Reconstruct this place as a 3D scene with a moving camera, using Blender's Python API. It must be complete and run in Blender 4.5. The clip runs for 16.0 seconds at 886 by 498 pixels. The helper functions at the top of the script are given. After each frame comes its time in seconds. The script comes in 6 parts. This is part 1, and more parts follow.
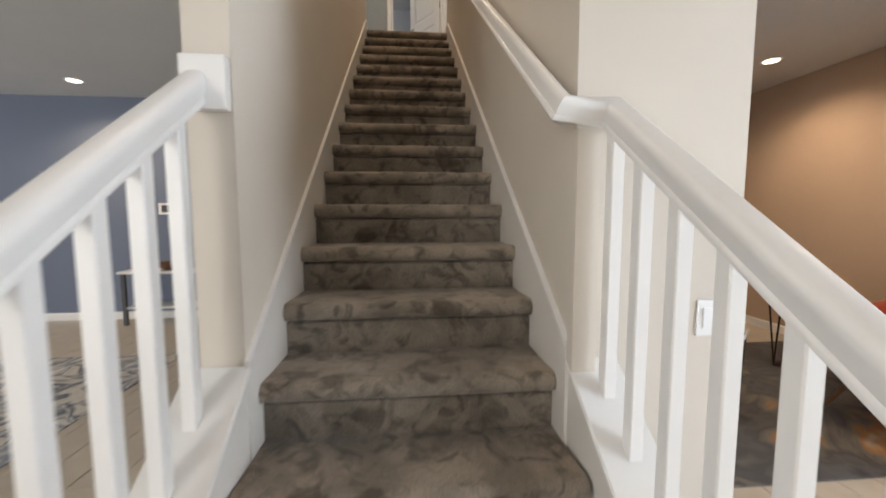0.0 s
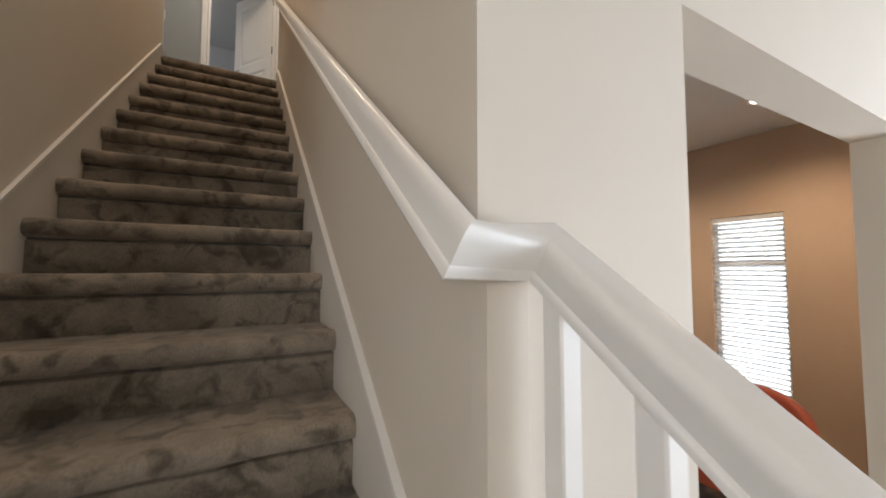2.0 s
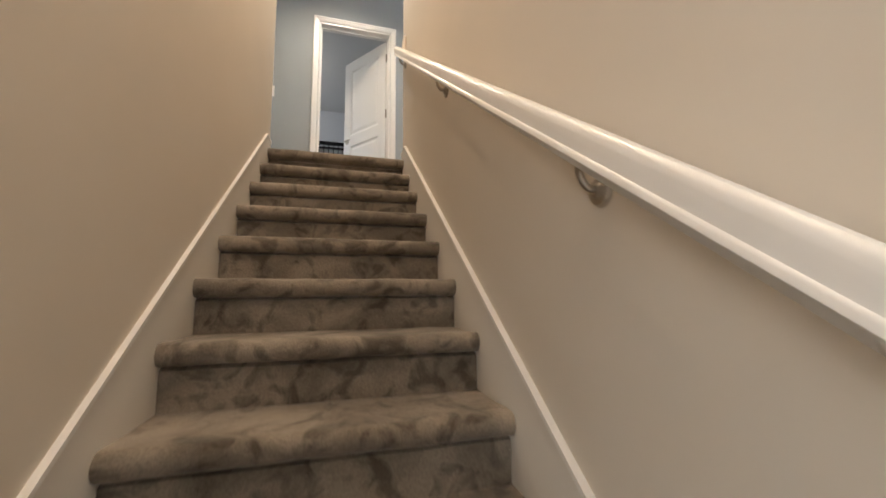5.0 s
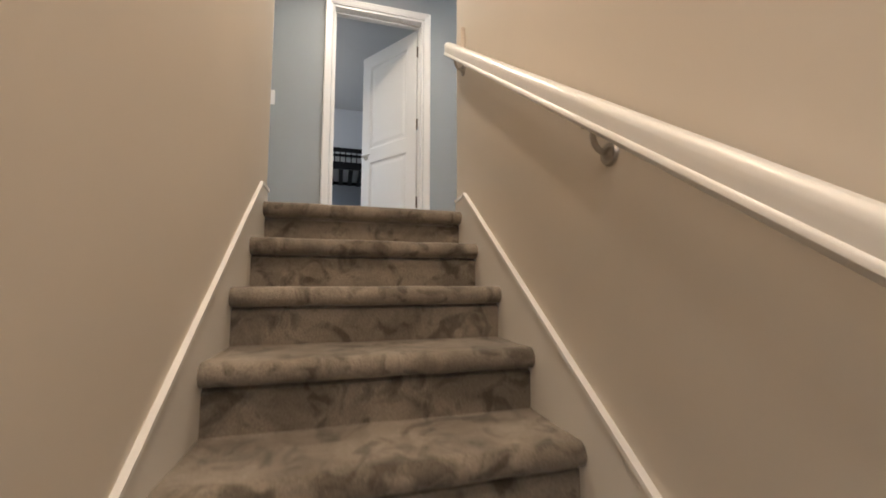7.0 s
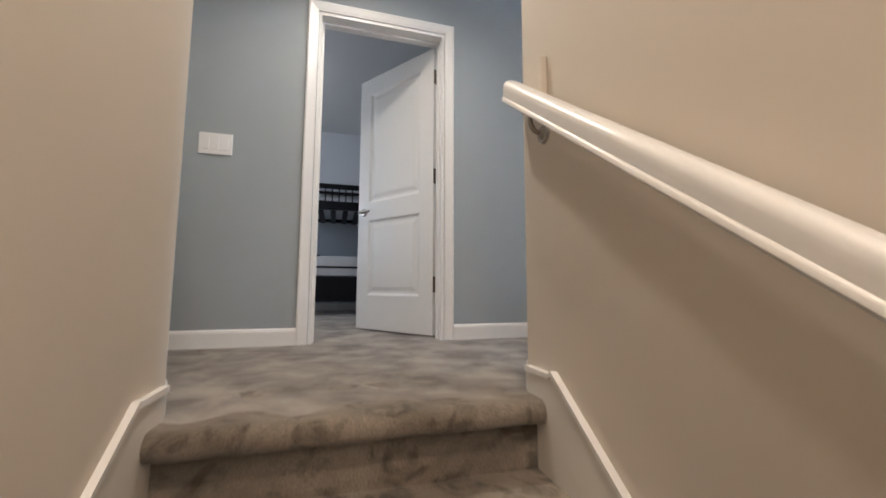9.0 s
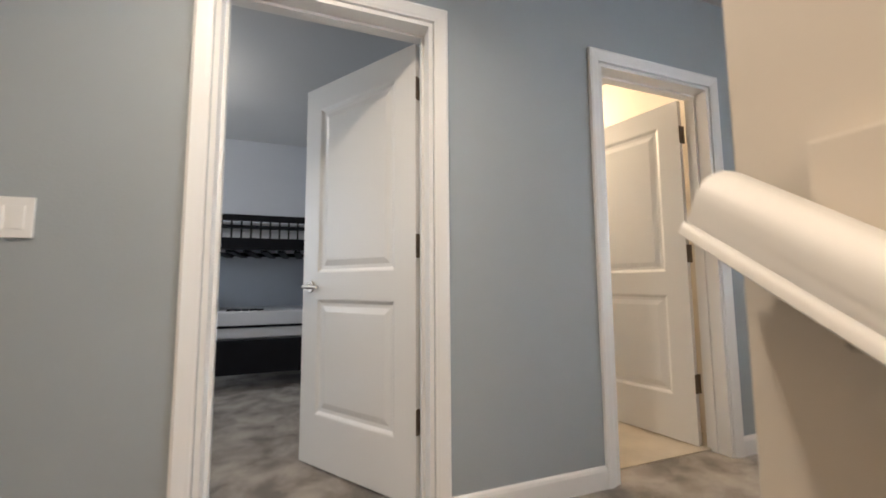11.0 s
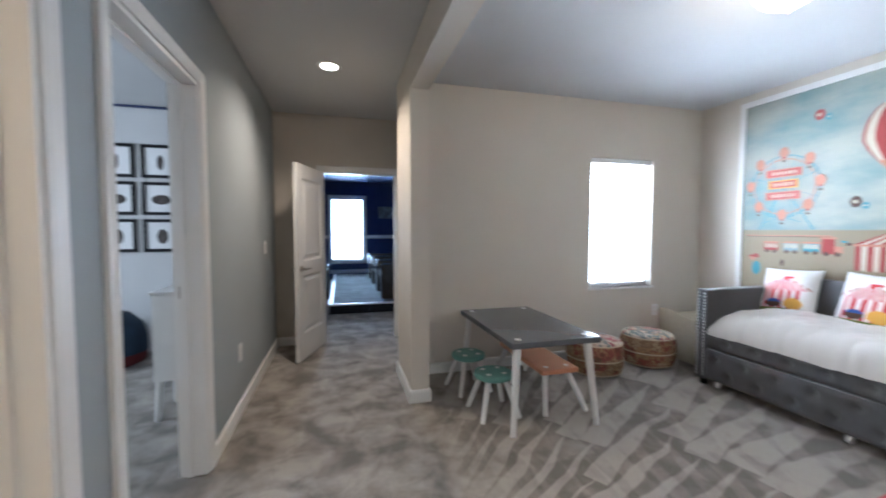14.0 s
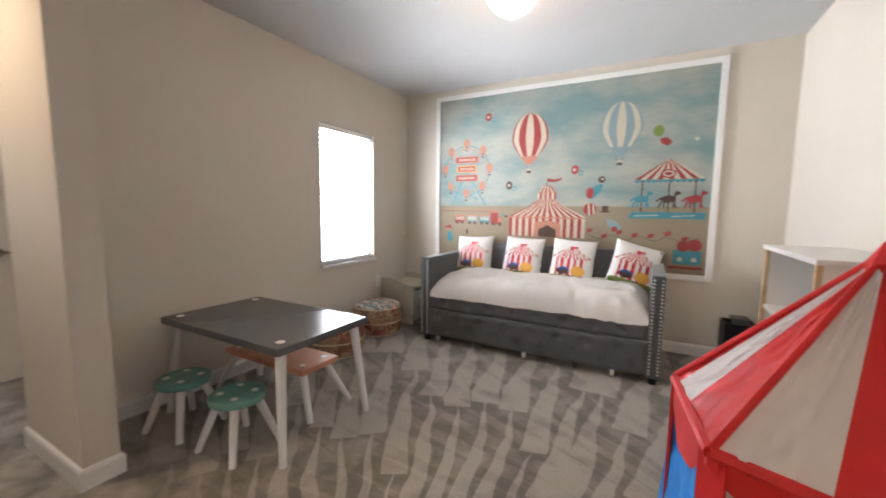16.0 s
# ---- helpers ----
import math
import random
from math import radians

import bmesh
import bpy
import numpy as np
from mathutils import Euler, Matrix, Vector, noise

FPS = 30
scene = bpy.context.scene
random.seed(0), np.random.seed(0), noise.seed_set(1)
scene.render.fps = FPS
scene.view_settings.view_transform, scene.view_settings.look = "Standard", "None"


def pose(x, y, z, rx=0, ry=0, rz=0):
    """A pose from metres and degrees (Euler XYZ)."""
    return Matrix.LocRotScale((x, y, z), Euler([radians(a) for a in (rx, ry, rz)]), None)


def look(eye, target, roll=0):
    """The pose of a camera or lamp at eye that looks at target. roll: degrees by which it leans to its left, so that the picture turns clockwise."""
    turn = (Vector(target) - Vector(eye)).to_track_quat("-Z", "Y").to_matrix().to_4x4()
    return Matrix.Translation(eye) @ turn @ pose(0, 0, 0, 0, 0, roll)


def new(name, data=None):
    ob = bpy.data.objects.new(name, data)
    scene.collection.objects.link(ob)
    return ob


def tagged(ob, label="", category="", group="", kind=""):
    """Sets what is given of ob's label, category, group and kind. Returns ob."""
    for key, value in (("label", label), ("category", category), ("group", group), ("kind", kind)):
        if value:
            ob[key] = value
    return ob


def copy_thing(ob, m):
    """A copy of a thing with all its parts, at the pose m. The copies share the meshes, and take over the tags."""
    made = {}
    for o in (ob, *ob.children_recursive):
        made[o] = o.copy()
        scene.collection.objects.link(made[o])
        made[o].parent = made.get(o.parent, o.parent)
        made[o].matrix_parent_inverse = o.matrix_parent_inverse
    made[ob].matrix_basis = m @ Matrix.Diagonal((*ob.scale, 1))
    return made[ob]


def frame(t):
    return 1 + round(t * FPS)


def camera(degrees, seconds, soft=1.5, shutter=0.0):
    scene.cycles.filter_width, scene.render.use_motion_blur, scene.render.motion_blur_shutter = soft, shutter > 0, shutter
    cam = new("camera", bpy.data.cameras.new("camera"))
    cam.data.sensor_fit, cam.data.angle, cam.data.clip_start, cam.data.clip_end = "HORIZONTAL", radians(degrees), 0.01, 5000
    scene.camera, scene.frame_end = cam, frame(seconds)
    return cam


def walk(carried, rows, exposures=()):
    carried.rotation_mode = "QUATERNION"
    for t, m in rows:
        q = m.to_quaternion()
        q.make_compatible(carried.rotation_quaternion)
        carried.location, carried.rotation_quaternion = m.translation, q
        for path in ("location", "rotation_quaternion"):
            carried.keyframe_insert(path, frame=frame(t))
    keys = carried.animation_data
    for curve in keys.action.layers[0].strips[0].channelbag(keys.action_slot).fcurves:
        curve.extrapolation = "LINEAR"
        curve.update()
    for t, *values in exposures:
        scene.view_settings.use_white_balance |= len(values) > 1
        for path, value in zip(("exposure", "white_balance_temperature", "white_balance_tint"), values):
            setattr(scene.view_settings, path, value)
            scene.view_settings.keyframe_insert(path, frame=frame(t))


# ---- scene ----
cam = camera(98.7, 16.0, soft=1.7, shutter=0.4)

PATH = [
    (0, (-0.018, -4.775, -2.188), (0.163, -2.791, -2.364), -0.1),
    (0.5, (0.098, -4.571, -2.152), (0.394, -2.594, -2.187), 0.1),
    (1, (0.14, -4.425, -2.104), (0.71, -2.508, -2.093), 0.3),
    (1.5, (0.123, -4.28, -1.989), (0.992, -2.479, -1.927), 0.1),
    (2, (0.169, -4.131, -1.926), (1.118, -2.374, -1.814), 0.1),
    (2.5, (0.197, -3.97, -1.825), (1.148, -2.221, -1.634), -0.0),
    (3, (0.141, -3.741, -1.722), (0.966, -1.937, -1.465), -0.0),
    (3.2, (0.121, -3.642, -1.665), (0.87, -1.808, -1.393), 0.0),
    (5.3, (-0.038, -2.65, -0.952), (0.494, -0.737, -0.706), -0.2),
    (5.5, (-0.049, -2.557, -0.899), (0.485, -0.645, -0.651), 0.3),
    (6, (-0.044, -2.327, -0.727), (0.478, -0.409, -0.509), 0.1),
    (6.5, (-0.094, -2.097, -0.547), (0.419, -0.174, -0.347), -0.3),
    (7, (-0.144, -1.896, -0.369), (0.382, 0.027, -0.197), 0.1),
    (7.5, (-0.17, -1.692, -0.16), (0.367, 0.227, 0.0), 0.3),
    (8, (-0.164, -1.465, 0.003), (0.377, 0.453, 0.173), 0.1),
    (8.5, (-0.132, -1.24, 0.166), (0.417, 0.674, 0.351), 0.2),
    (9, (-0.105, -0.998, 0.316), (0.436, 0.918, 0.515), 0.2),
    (9.2, (-0.105, -0.903, 0.354), (0.454, 1.007, 0.573), 0.0),
    (11.3, (0.127, -0.034, 0.975), (0.856, 1.822, 1.134), -0.6),
    (11.5, (0.169, 0.049, 1.03), (0.997, 1.866, 1.143), -0.7),
    (12, (0.307, 0.215, 1.165), (1.443, 1.86, 1.16), -0.8),
    (12.5, (0.5, 0.342, 1.283), (2.078, 1.569, 1.228), -0.7),
    (13, (0.749, 0.418, 1.283), (2.65, 1.036, 1.198), -0.6),
    (13.5, (0.915, 0.494, 1.266), (2.911, 0.577, 1.169), -0.4),
    (14, (1.03, 0.579, 1.231), (2.958, 0.057, 1.134), -0.0),
    (14.5, (1.188, 0.613, 1.226), (2.929, -0.362, 1.088), 0.3),
    (15, (1.339, 0.63, 1.226), (2.871, -0.646, 1.074), 0.3),
    (15.5, (1.487, 0.661, 1.218), (2.788, -0.847, 1.04), 0.6),
    (16, (1.638, 0.684, 1.188), (2.593, -1.061, 0.983), 0.7),
]
walk(cam, [(t, look(eye, target, roll)) for t, eye, target, roll in PATH],
     [(0, -0.50, 6550, 11), (1.5, -0.58, 6550, 11), (2.5, -0.64, 6600, 12), (3.1, -0.20, 6500, 10), (5.3, 0.18, 6400, 10), (7.5, 0.14, 6000, 10), (9.2, -0.04, 5750, 10),
      (11.3, 0.10, 6250, 11), (12.0, 0.16, 6400, 12), (12.5, 0.19, 6200, 10), (13, 0.24, 6550, 11), (13.9, 0.14, 5550, 9), (14.5, 0.08, 6100, 11), (15.2, 0.06, 6450, 13), (16, 0.0, 6650, 14)])

# world and light -------------------------------------------------------
world = bpy.data.worlds.new("world")
scene.world = world
world.use_nodes = True
wn = world.node_tree
sky = wn.nodes.new("ShaderNodeTexSky")
sky.sky_type, sky.sun_disc = "NISHITA", False
sky.sun_elevation, sky.sun_rotation = radians(48), radians(200)
wn.nodes["Background"].inputs["Strength"].default_value = 0.12
wn.links.new(sky.outputs["Color"], wn.nodes["Background"].inputs["Color"])


def area_lamp(name, m, w, h, watts, colour):
    d = bpy.data.lights.new(name, "AREA")
    d.shape, d.size, d.size_y, d.energy, d.color = "RECTANGLE", w, h, watts, colour
    o = new(name, d)
    o.matrix_world = m
    return o


def spot_lamp(name, x, y, z, watts, colour, angle=150, blend=0.8, radius=0.06):
    d = bpy.data.lights.new(name, "SPOT")
    d.energy, d.color, d.spot_size, d.spot_blend, d.shadow_soft_size = watts, colour, radians(angle), blend, radius
    o = new(name, d)
    o.matrix_world = pose(x, y, z)
    return o


def point_lamp(name, x, y, z, watts, colour, radius=0.08):
    d = bpy.data.lights.new(name, "POINT")
    d.energy, d.color, d.shadow_soft_size = watts, colour, radius
    o = new(name, d)
    o.matrix_world = pose(x, y, z)
    return o


DAY = (0.86, 0.93, 1.0)
WARM = (1.0, 0.78, 0.55)
# daylight in the window openings; bunk and sports room lamps are added fill
area_lamp("daylight_playroom", look((4.40, -2.08, 1.30), (0.0, -2.08, 1.0)), 0.70, 1.20, 138, DAY)
area_lamp("daylight_theatre", look((11.2, 0.40, 1.30), (0.0, 0.3, 0.7)), 0.78, 1.5, 260, (0.6, 0.8, 1.0))
area_lamp("daylight_entry", look((-3.0, -8.2, -2.1), (-1.2, -3.0, -2.2)), 2.3, 2.6, 138, (1.0, 0.97, 0.92))
area_lamp("daylight_foyer", look((4.35, -5.5, -2.3), (-0.5, -3.4, -2.2)), 1.9, 2.2, 270, (0.76, 0.86, 1.0))
area_lamp("daylight_living", look((4.40, -2.48, -2.2), (0.0, -2.48, -2.5)), 0.55, 1.5, 4, DAY)
# added fill for the bunk and sports rooms, no window known there
area_lamp("fill_bunk_room", look((-2.55, 2.85, 1.45), (1.0, 2.6, 1.2)), 1.2, 1.2, 9, DAY)
area_lamp("fill_sports_room", look((3.6, 4.75, 1.45), (3.6, 1.5, 1.2)), 1.15, 1.2, 55, DAY)
area_lamp("daylight_family_room", look((-8.15, -3.0, -2.1), (0.0, -2.5, -2.3)), 2.3, 1.7, 116, DAY)
# lamps of the rooms; the two stair downlights are unseen, added for brightness
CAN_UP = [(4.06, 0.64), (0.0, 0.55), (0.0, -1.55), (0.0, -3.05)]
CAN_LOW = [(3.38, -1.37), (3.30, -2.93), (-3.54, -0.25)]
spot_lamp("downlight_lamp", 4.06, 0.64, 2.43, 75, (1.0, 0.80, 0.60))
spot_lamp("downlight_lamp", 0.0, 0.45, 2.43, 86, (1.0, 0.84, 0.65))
# added lamps over the flight, out of view, to brighten its walls and steps
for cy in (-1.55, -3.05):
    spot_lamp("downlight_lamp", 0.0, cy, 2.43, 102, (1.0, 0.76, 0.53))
for cx, cy in CAN_LOW:
    spot_lamp("downlight_lamp", cx, cy, -0.78, 106, WARM)
point_lamp("dome_lamp", 2.41, -1.515, 2.27, 7.5, (1.0, 0.78, 0.54), 0.1)
point_lamp("bunk_room_lamp", -1.0, 2.85, 2.28, 15, (1.0, 0.90, 0.78), 0.1)
point_lamp("bathroom_lamp", 1.65, 2.6, 2.05, 56, (1.0, 0.74, 0.46), 0.1)

# materials -------------------------------------------------------------
def mat(name, base, rough=0.6, metal=0.0, vary=0.0, vscale=3.0, bump=0.0, bscale=200.0, base2=None, spec=0.5, sheen=0.0):
    m = bpy.data.materials.new(name)
    m.use_nodes = True
    nt = m.node_tree
    b = nt.nodes["Principled BSDF"]
    b.inputs["Base Color"].default_value = (*base, 1)
    b.inputs["Roughness"].default_value = rough
    b.inputs["Metallic"].default_value = metal
    b.inputs["Specular IOR Level"].default_value = spec
    if sheen:
        b.inputs["Sheen Weight"].default_value = sheen
        b.inputs["Sheen Roughness"].default_value = 0.5
    tc = nt.nodes.new("ShaderNodeTexCoord")
    if vary or base2:
        n = nt.nodes.new("ShaderNodeTexNoise")
        n.inputs["Scale"].default_value, n.inputs["Detail"].default_value = vscale, 4
        nt.links.new(tc.outputs["Object"], n.inputs["Vector"])
        r = nt.nodes.new("ShaderNodeValToRGB")
        lo = base2 or tuple(c * (1 - vary) for c in base)
        r.color_ramp.elements[0].position, r.color_ramp.elements[1].position = 0.35, 0.65
        r.color_ramp.elements[0].color, r.color_ramp.elements[1].color = (*lo, 1), (*base, 1)
        nt.links.new(n.outputs["Fac"], r.inputs["Fac"])
        nt.links.new(r.outputs["Color"], b.inputs["Base Color"])
    if bump:
        n2 = nt.nodes.new("ShaderNodeTexNoise")
        n2.inputs["Scale"].default_value, n2.inputs["Detail"].default_value = bscale, 3
        nt.links.new(tc.outputs["Object"], n2.inputs["Vector"])
        bp = nt.nodes.new("ShaderNodeBump")
        bp.inputs["Strength"].default_value, bp.inputs["Distance"].default_value = bump, 0.004
        nt.links.new(n2.outputs["Fac"], bp.inputs["Height"])
        nt.links.new(bp.outputs["Normal"], b.inputs["Normal"])
    return m


def glow(name, colour, strength):
    m = bpy.data.materials.new(name)
    m.use_nodes = True
    b = m.node_tree.nodes["Principled BSDF"]
    b.inputs["Base Color"].default_value = (*colour, 1)
    b.inputs["Emission Color"].default_value = (*colour, 1)
    b.inputs["Emission Strength"].default_value = strength
    return m


def carpet(name, light, dark, patch_scale, stroke=(1.0, 1.0), ramp=(0.42, 0.58), strokes=False, blotches=0.0):
    """Cut-pile carpet: brushed patches of the pile, and a fine fibre relief."""
    m = bpy.data.materials.new(name)
    m.use_nodes = True
    nt = m.node_tree
    b = nt.nodes["Principled BSDF"]
    b.inputs["Roughness"].default_value = 0.95
    b.inputs["Specular IOR Level"].default_value = 0.1
    b.inputs["Sheen Weight"].default_value = 0.25
    geo = nt.nodes.new("ShaderNodeNewGeometry")
    mp = nt.nodes.new("ShaderNodeMapping")
    mp.inputs["Scale"].default_value = (stroke[0], stroke[1], 1)
    mp.inputs["Rotation"].default_value = (0, 0, radians(24))
    nt.links.new(geo.outputs["Position"], mp.inputs["Vector"])
    n = nt.nodes.new("ShaderNodeTexNoise")
    n.inputs["Scale"].default_value, n.inputs["Detail"].default_value, n.inputs["Distortion"].default_value = patch_scale, 6, 0.5
    n.inputs["Roughness"].default_value = 0.62
    nt.links.new(mp.outputs["Vector"], n.inputs["Vector"])
    r = nt.nodes.new("ShaderNodeValToRGB")
    r.color_ramp.elements[0].position, r.color_ramp.elements[1].position = ramp
    r.color_ramp.elements[0].color, r.color_ramp.elements[1].color = (*dark, 1), (*light, 1)
    nt.links.new(n.outputs["Fac"], r.inputs["Fac"])
    if blotches:
        # trodden blotches with soft but clear edges, over the broad shading of the pile
        n.inputs["Scale"].default_value, n.inputs["Detail"].default_value = 4.0, 4
        bl = nt.nodes.new("ShaderNodeTexNoise")
        bl.inputs["Scale"].default_value, bl.inputs["Detail"].default_value, bl.inputs["Roughness"].default_value, bl.inputs["Distortion"].default_value = 11.0, 4, 0.5, 1.0
        nt.links.new(geo.outputs["Position"], bl.inputs["Vector"])
        br = nt.nodes.new("ShaderNodeValToRGB")
        br.color_ramp.elements[0].position, br.color_ramp.elements[1].position = 0.36, 0.50
        br.color_ramp.elements[0].color, br.color_ramp.elements[1].color = (0.33, 0.32, 0.31, 1), (1, 1, 1, 1)
        nt.links.new(bl.outputs["Fac"], br.inputs["Fac"])
        bm_ = nt.nodes.new("ShaderNodeMix")
        bm_.data_type, bm_.blend_type = "RGBA", "MULTIPLY"
        bm_.inputs["Factor"].default_value = blotches
        nt.links.new(r.outputs["Color"], bm_.inputs[6])
        nt.links.new(br.outputs["Color"], bm_.inputs[7])
        pile = bm_.outputs[2]
    else:
        pile = r.outputs["Color"]
    if strokes:
        # vacuum strokes: rows of pointed wedges that fan out from the hall
        def calc(op, a, b=0.0, c=0.0):
            q = nt.nodes.new("ShaderNodeMath")
            q.operation = op
            for k, v in enumerate((a, b, c)):
                if isinstance(v, (int, float)):
                    q.inputs[k].default_value = v
                else:
                    nt.links.new(v, q.inputs[k])
            return q.outputs["Value"]

        warp = nt.nodes.new("ShaderNodeTexNoise")
        warp.inputs["Scale"].default_value, warp.inputs["Detail"].default_value = 1.6, 2.5
        nt.links.new(geo.outputs["Position"], warp.inputs["Vector"])
        add = nt.nodes.new("ShaderNodeVectorMath")
        add.operation = "MULTIPLY_ADD"
        add.inputs[1].default_value = (0.16, 0.16, 0)
        nt.links.new(warp.outputs["Color"], add.inputs[0])
        nt.links.new(geo.outputs["Position"], add.inputs[2])
        xyz = nt.nodes.new("ShaderNodeSeparateXYZ")
        nt.links.new(add.outputs["Vector"], xyz.inputs["Vector"])

        def fan(cx, cy, per, length, seed):
            dx, dy = calc("SUBTRACT", xyz.outputs["X"], cx), calc("SUBTRACT", xyz.outputs["Y"], cy)
            rad = calc("SQRT", calc("ADD", calc("MULTIPLY", dx, dx), calc("MULTIPLY", dy, dy)))
            ang = calc("MULTIPLY", calc("ARCTAN2", dx, dy), per)
            tooth = calc("FLOOR", ang)
            wn_ = nt.nodes.new("ShaderNodeTexWhiteNoise")
            wn_.noise_dimensions = "1D"
            nt.links.new(calc("ADD", tooth, seed), wn_.inputs["W"])
            row = calc("ADD", calc("DIVIDE", rad, length), calc("MULTIPLY", wn_.outputs["Value"], 0.85))
            along = calc("FRACT", row)
            off = calc("ABSOLUTE", calc("MULTIPLY_ADD", calc("FRACT", ang), 2.0, -1.0))
            edge = calc("SUBTRACT", calc("MULTIPLY_ADD", along, -1.0, 1.08), off)
            return calc("MULTIPLY_ADD", edge, 7.0, 0.3)

        wa, wb = fan(2.0, 0.75, 13.0, 1.15, 3.0), fan(0.4, -0.3, 15.0, 1.6, 11.0)
        for q in (wa, wb):
            q.node.use_clamp = True
        n.inputs["Scale"].default_value, n.inputs["Detail"].default_value, n.inputs["Roughness"].default_value = 5.0, 4, 0.55
        n.inputs["Distortion"].default_value = 0.25
        nt.links.new(geo.outputs["Position"], n.inputs["Vector"])
        swept = calc("MULTIPLY_ADD", xyz.outputs["Y"], -2.2, 0.35)
        swept.node.use_clamp = True
        tot = calc("MULTIPLY_ADD", calc("SUBTRACT", calc("MULTIPLY_ADD", wa, 0.32, calc("MULTIPLY", wb, 0.11)), 0.16), swept, 0.20)
        mott = calc("MULTIPLY", calc("SUBTRACT", n.outputs["Fac"], 0.47), calc("MULTIPLY_ADD", swept, -0.65, 0.8))
        base = calc("MULTIPLY_ADD", n.outputs["Fac"], 0.75, calc("SUBTRACT", tot, 0.10))
        nt.links.new(calc("ADD", base, mott), r.inputs["Fac"])
    fine = nt.nodes.new("ShaderNodeTexNoise")
    fine.inputs["Scale"].default_value, fine.inputs["Detail"].default_value = 160, 3
    nt.links.new(geo.outputs["Position"], fine.inputs["Vector"])
    mixc = nt.nodes.new("ShaderNodeMix")
    mixc.data_type, mixc.blend_type = "RGBA", "OVERLAY"
    mixc.inputs["Factor"].default_value = 0.35
    nt.links.new(pile, mixc.inputs[6])
    nt.links.new(fine.outputs["Fac"], mixc.inputs[7])
    nt.links.new(mixc.outputs[2], b.inputs["Base Color"])
    bp = nt.nodes.new("ShaderNodeBump")
    bp.inputs["Strength"].default_value, bp.inputs["Distance"].default_value = 0.6, 0.006
    nt.links.new(fine.outputs["Fac"], bp.inputs["Height"])
    nt.links.new(bp.outputs["Normal"], b.inputs["Normal"])
    return m


M_WALL = mat("greige_wall_paint", (0.66, 0.60, 0.52), 0.75, vary=0.04, vscale=1.3, bump=0.05, bscale=120, spec=0.3)
M_GREY = mat("blue_grey_wall_paint", (0.345, 0.375, 0.39), 0.7, vary=0.05, vscale=1.5, bump=0.12, bscale=120, spec=0.3)
M_CEIL = mat("white_ceiling_paint", (0.60, 0.60, 0.60), 0.85, vary=0.03, vscale=2, bump=0.35, bscale=60, spec=0.2)
M_TRIM = mat("white_gloss_trim", (0.80, 0.785, 0.76), 0.32, vary=0.03, vscale=2.0)
M_SKIRT = mat("off_white_skirting_paint", (0.74, 0.71, 0.66), 0.4, vary=0.03, vscale=2.0)
M_DOOR = mat("white_door_paint", (0.78, 0.77, 0.75), 0.38, vary=0.03, vscale=1.5, bump=0.05, bscale=90)
M_STAIR = carpet("taupe_stair_carpet", (0.300, 0.255, 0.204), (0.170, 0.143, 0.113), 9.0, (1.0, 1.0), ramp=(0.38, 0.62), blotches=0.75)
M_CARPET = carpet("taupe_floor_carpet", (0.360, 0.318, 0.276), (0.138, 0.119, 0.102), 3.0, (1.0, 1.0), strokes=True, ramp=(0.28, 0.72))
M_BROWNW = mat("tan_wall_paint", (0.50, 0.37, 0.27), 0.75, vary=0.04, vscale=1.5, bump=0.1, bscale=120, spec=0.3)
M_BLUEW = mat("slate_blue_wall_paint", (0.165, 0.19, 0.255), 0.75, vary=0.05, vscale=1.5, bump=0.1, bscale=120, spec=0.3)
M_NAVY = mat("navy_wall_paint", (0.012, 0.03, 0.12), 0.6, vary=0.1, vscale=1.5, bump=0.1, bscale=120)
M_STEEL = mat("brushed_nickel", (0.42, 0.38, 0.33), 0.35, 1.0, vary=0.15, vscale=30)
M_BRONZE = mat("dark_hinge_metal", (0.20, 0.16, 0.12), 0.45, 1.0, vary=0.2, vscale=40)
M_WHITE = mat("white_plastic", (0.80, 0.79, 0.77), 0.35)
M_PANE = glow("daylight_sky_backdrop", (0.90, 0.96, 1.0), 2.4)
M_LAMP = glow("lit_lamp_lens", (1.0, 0.9, 0.75), 9.0)


# mesh helpers ----------------------------------------------------------
def box(bm, x0, x1, y0, y1, z0, z1, bevel=0.0):
    r = bmesh.ops.create_cube(bm, size=1.0)
    vs = r["verts"]
    for v in vs:
        v.co = Vector((x0 + (v.co.x + 0.5) * (x1 - x0), y0 + (v.co.y + 0.5) * (y1 - y0), z0 + (v.co.z + 0.5) * (z1 - z0)))
    if bevel:
        es = list({e for v in vs for e in v.link_edges})
        bmesh.ops.bevel(bm, geom=es, offset=bevel, segments=2, affect="EDGES", profile=0.7)
    return vs


def tube(bm, p, q, r0, r1=None, seg=12):
    """A round bar from p to q."""
    p, q = Vector(p), Vector(q)
    r1 = r0 if r1 is None else r1
    d = q - p
    m = Matrix.Translation((p + q) / 2) @ d.to_track_quat("Z", "Y").to_matrix().to_4x4()
    return bmesh.ops.create_cone(bm, cap_ends=True, segments=seg, radius1=r0, radius2=r1, depth=d.length, matrix=m)["verts"]


def lathe(bm, profile, cx, cy, cz, seg=28):
    """A turned body: (radius, height) pairs from the bottom to the top."""
    rings = []
    for r, h in profile:
        rings.append([bm.verts.new((cx + r * math.cos(2 * math.pi * i / seg), cy + r * math.sin(2 * math.pi * i / seg), cz + h)) for i in range(seg)])
    for a, b in zip(rings, rings[1:]):
        for i in range(seg):
            bm.faces.new((a[i], a[(i + 1) % seg], b[(i + 1) % seg], b[i]))
    bm.faces.new(list(reversed(rings[0])))
    bm.faces.new(rings[-1])


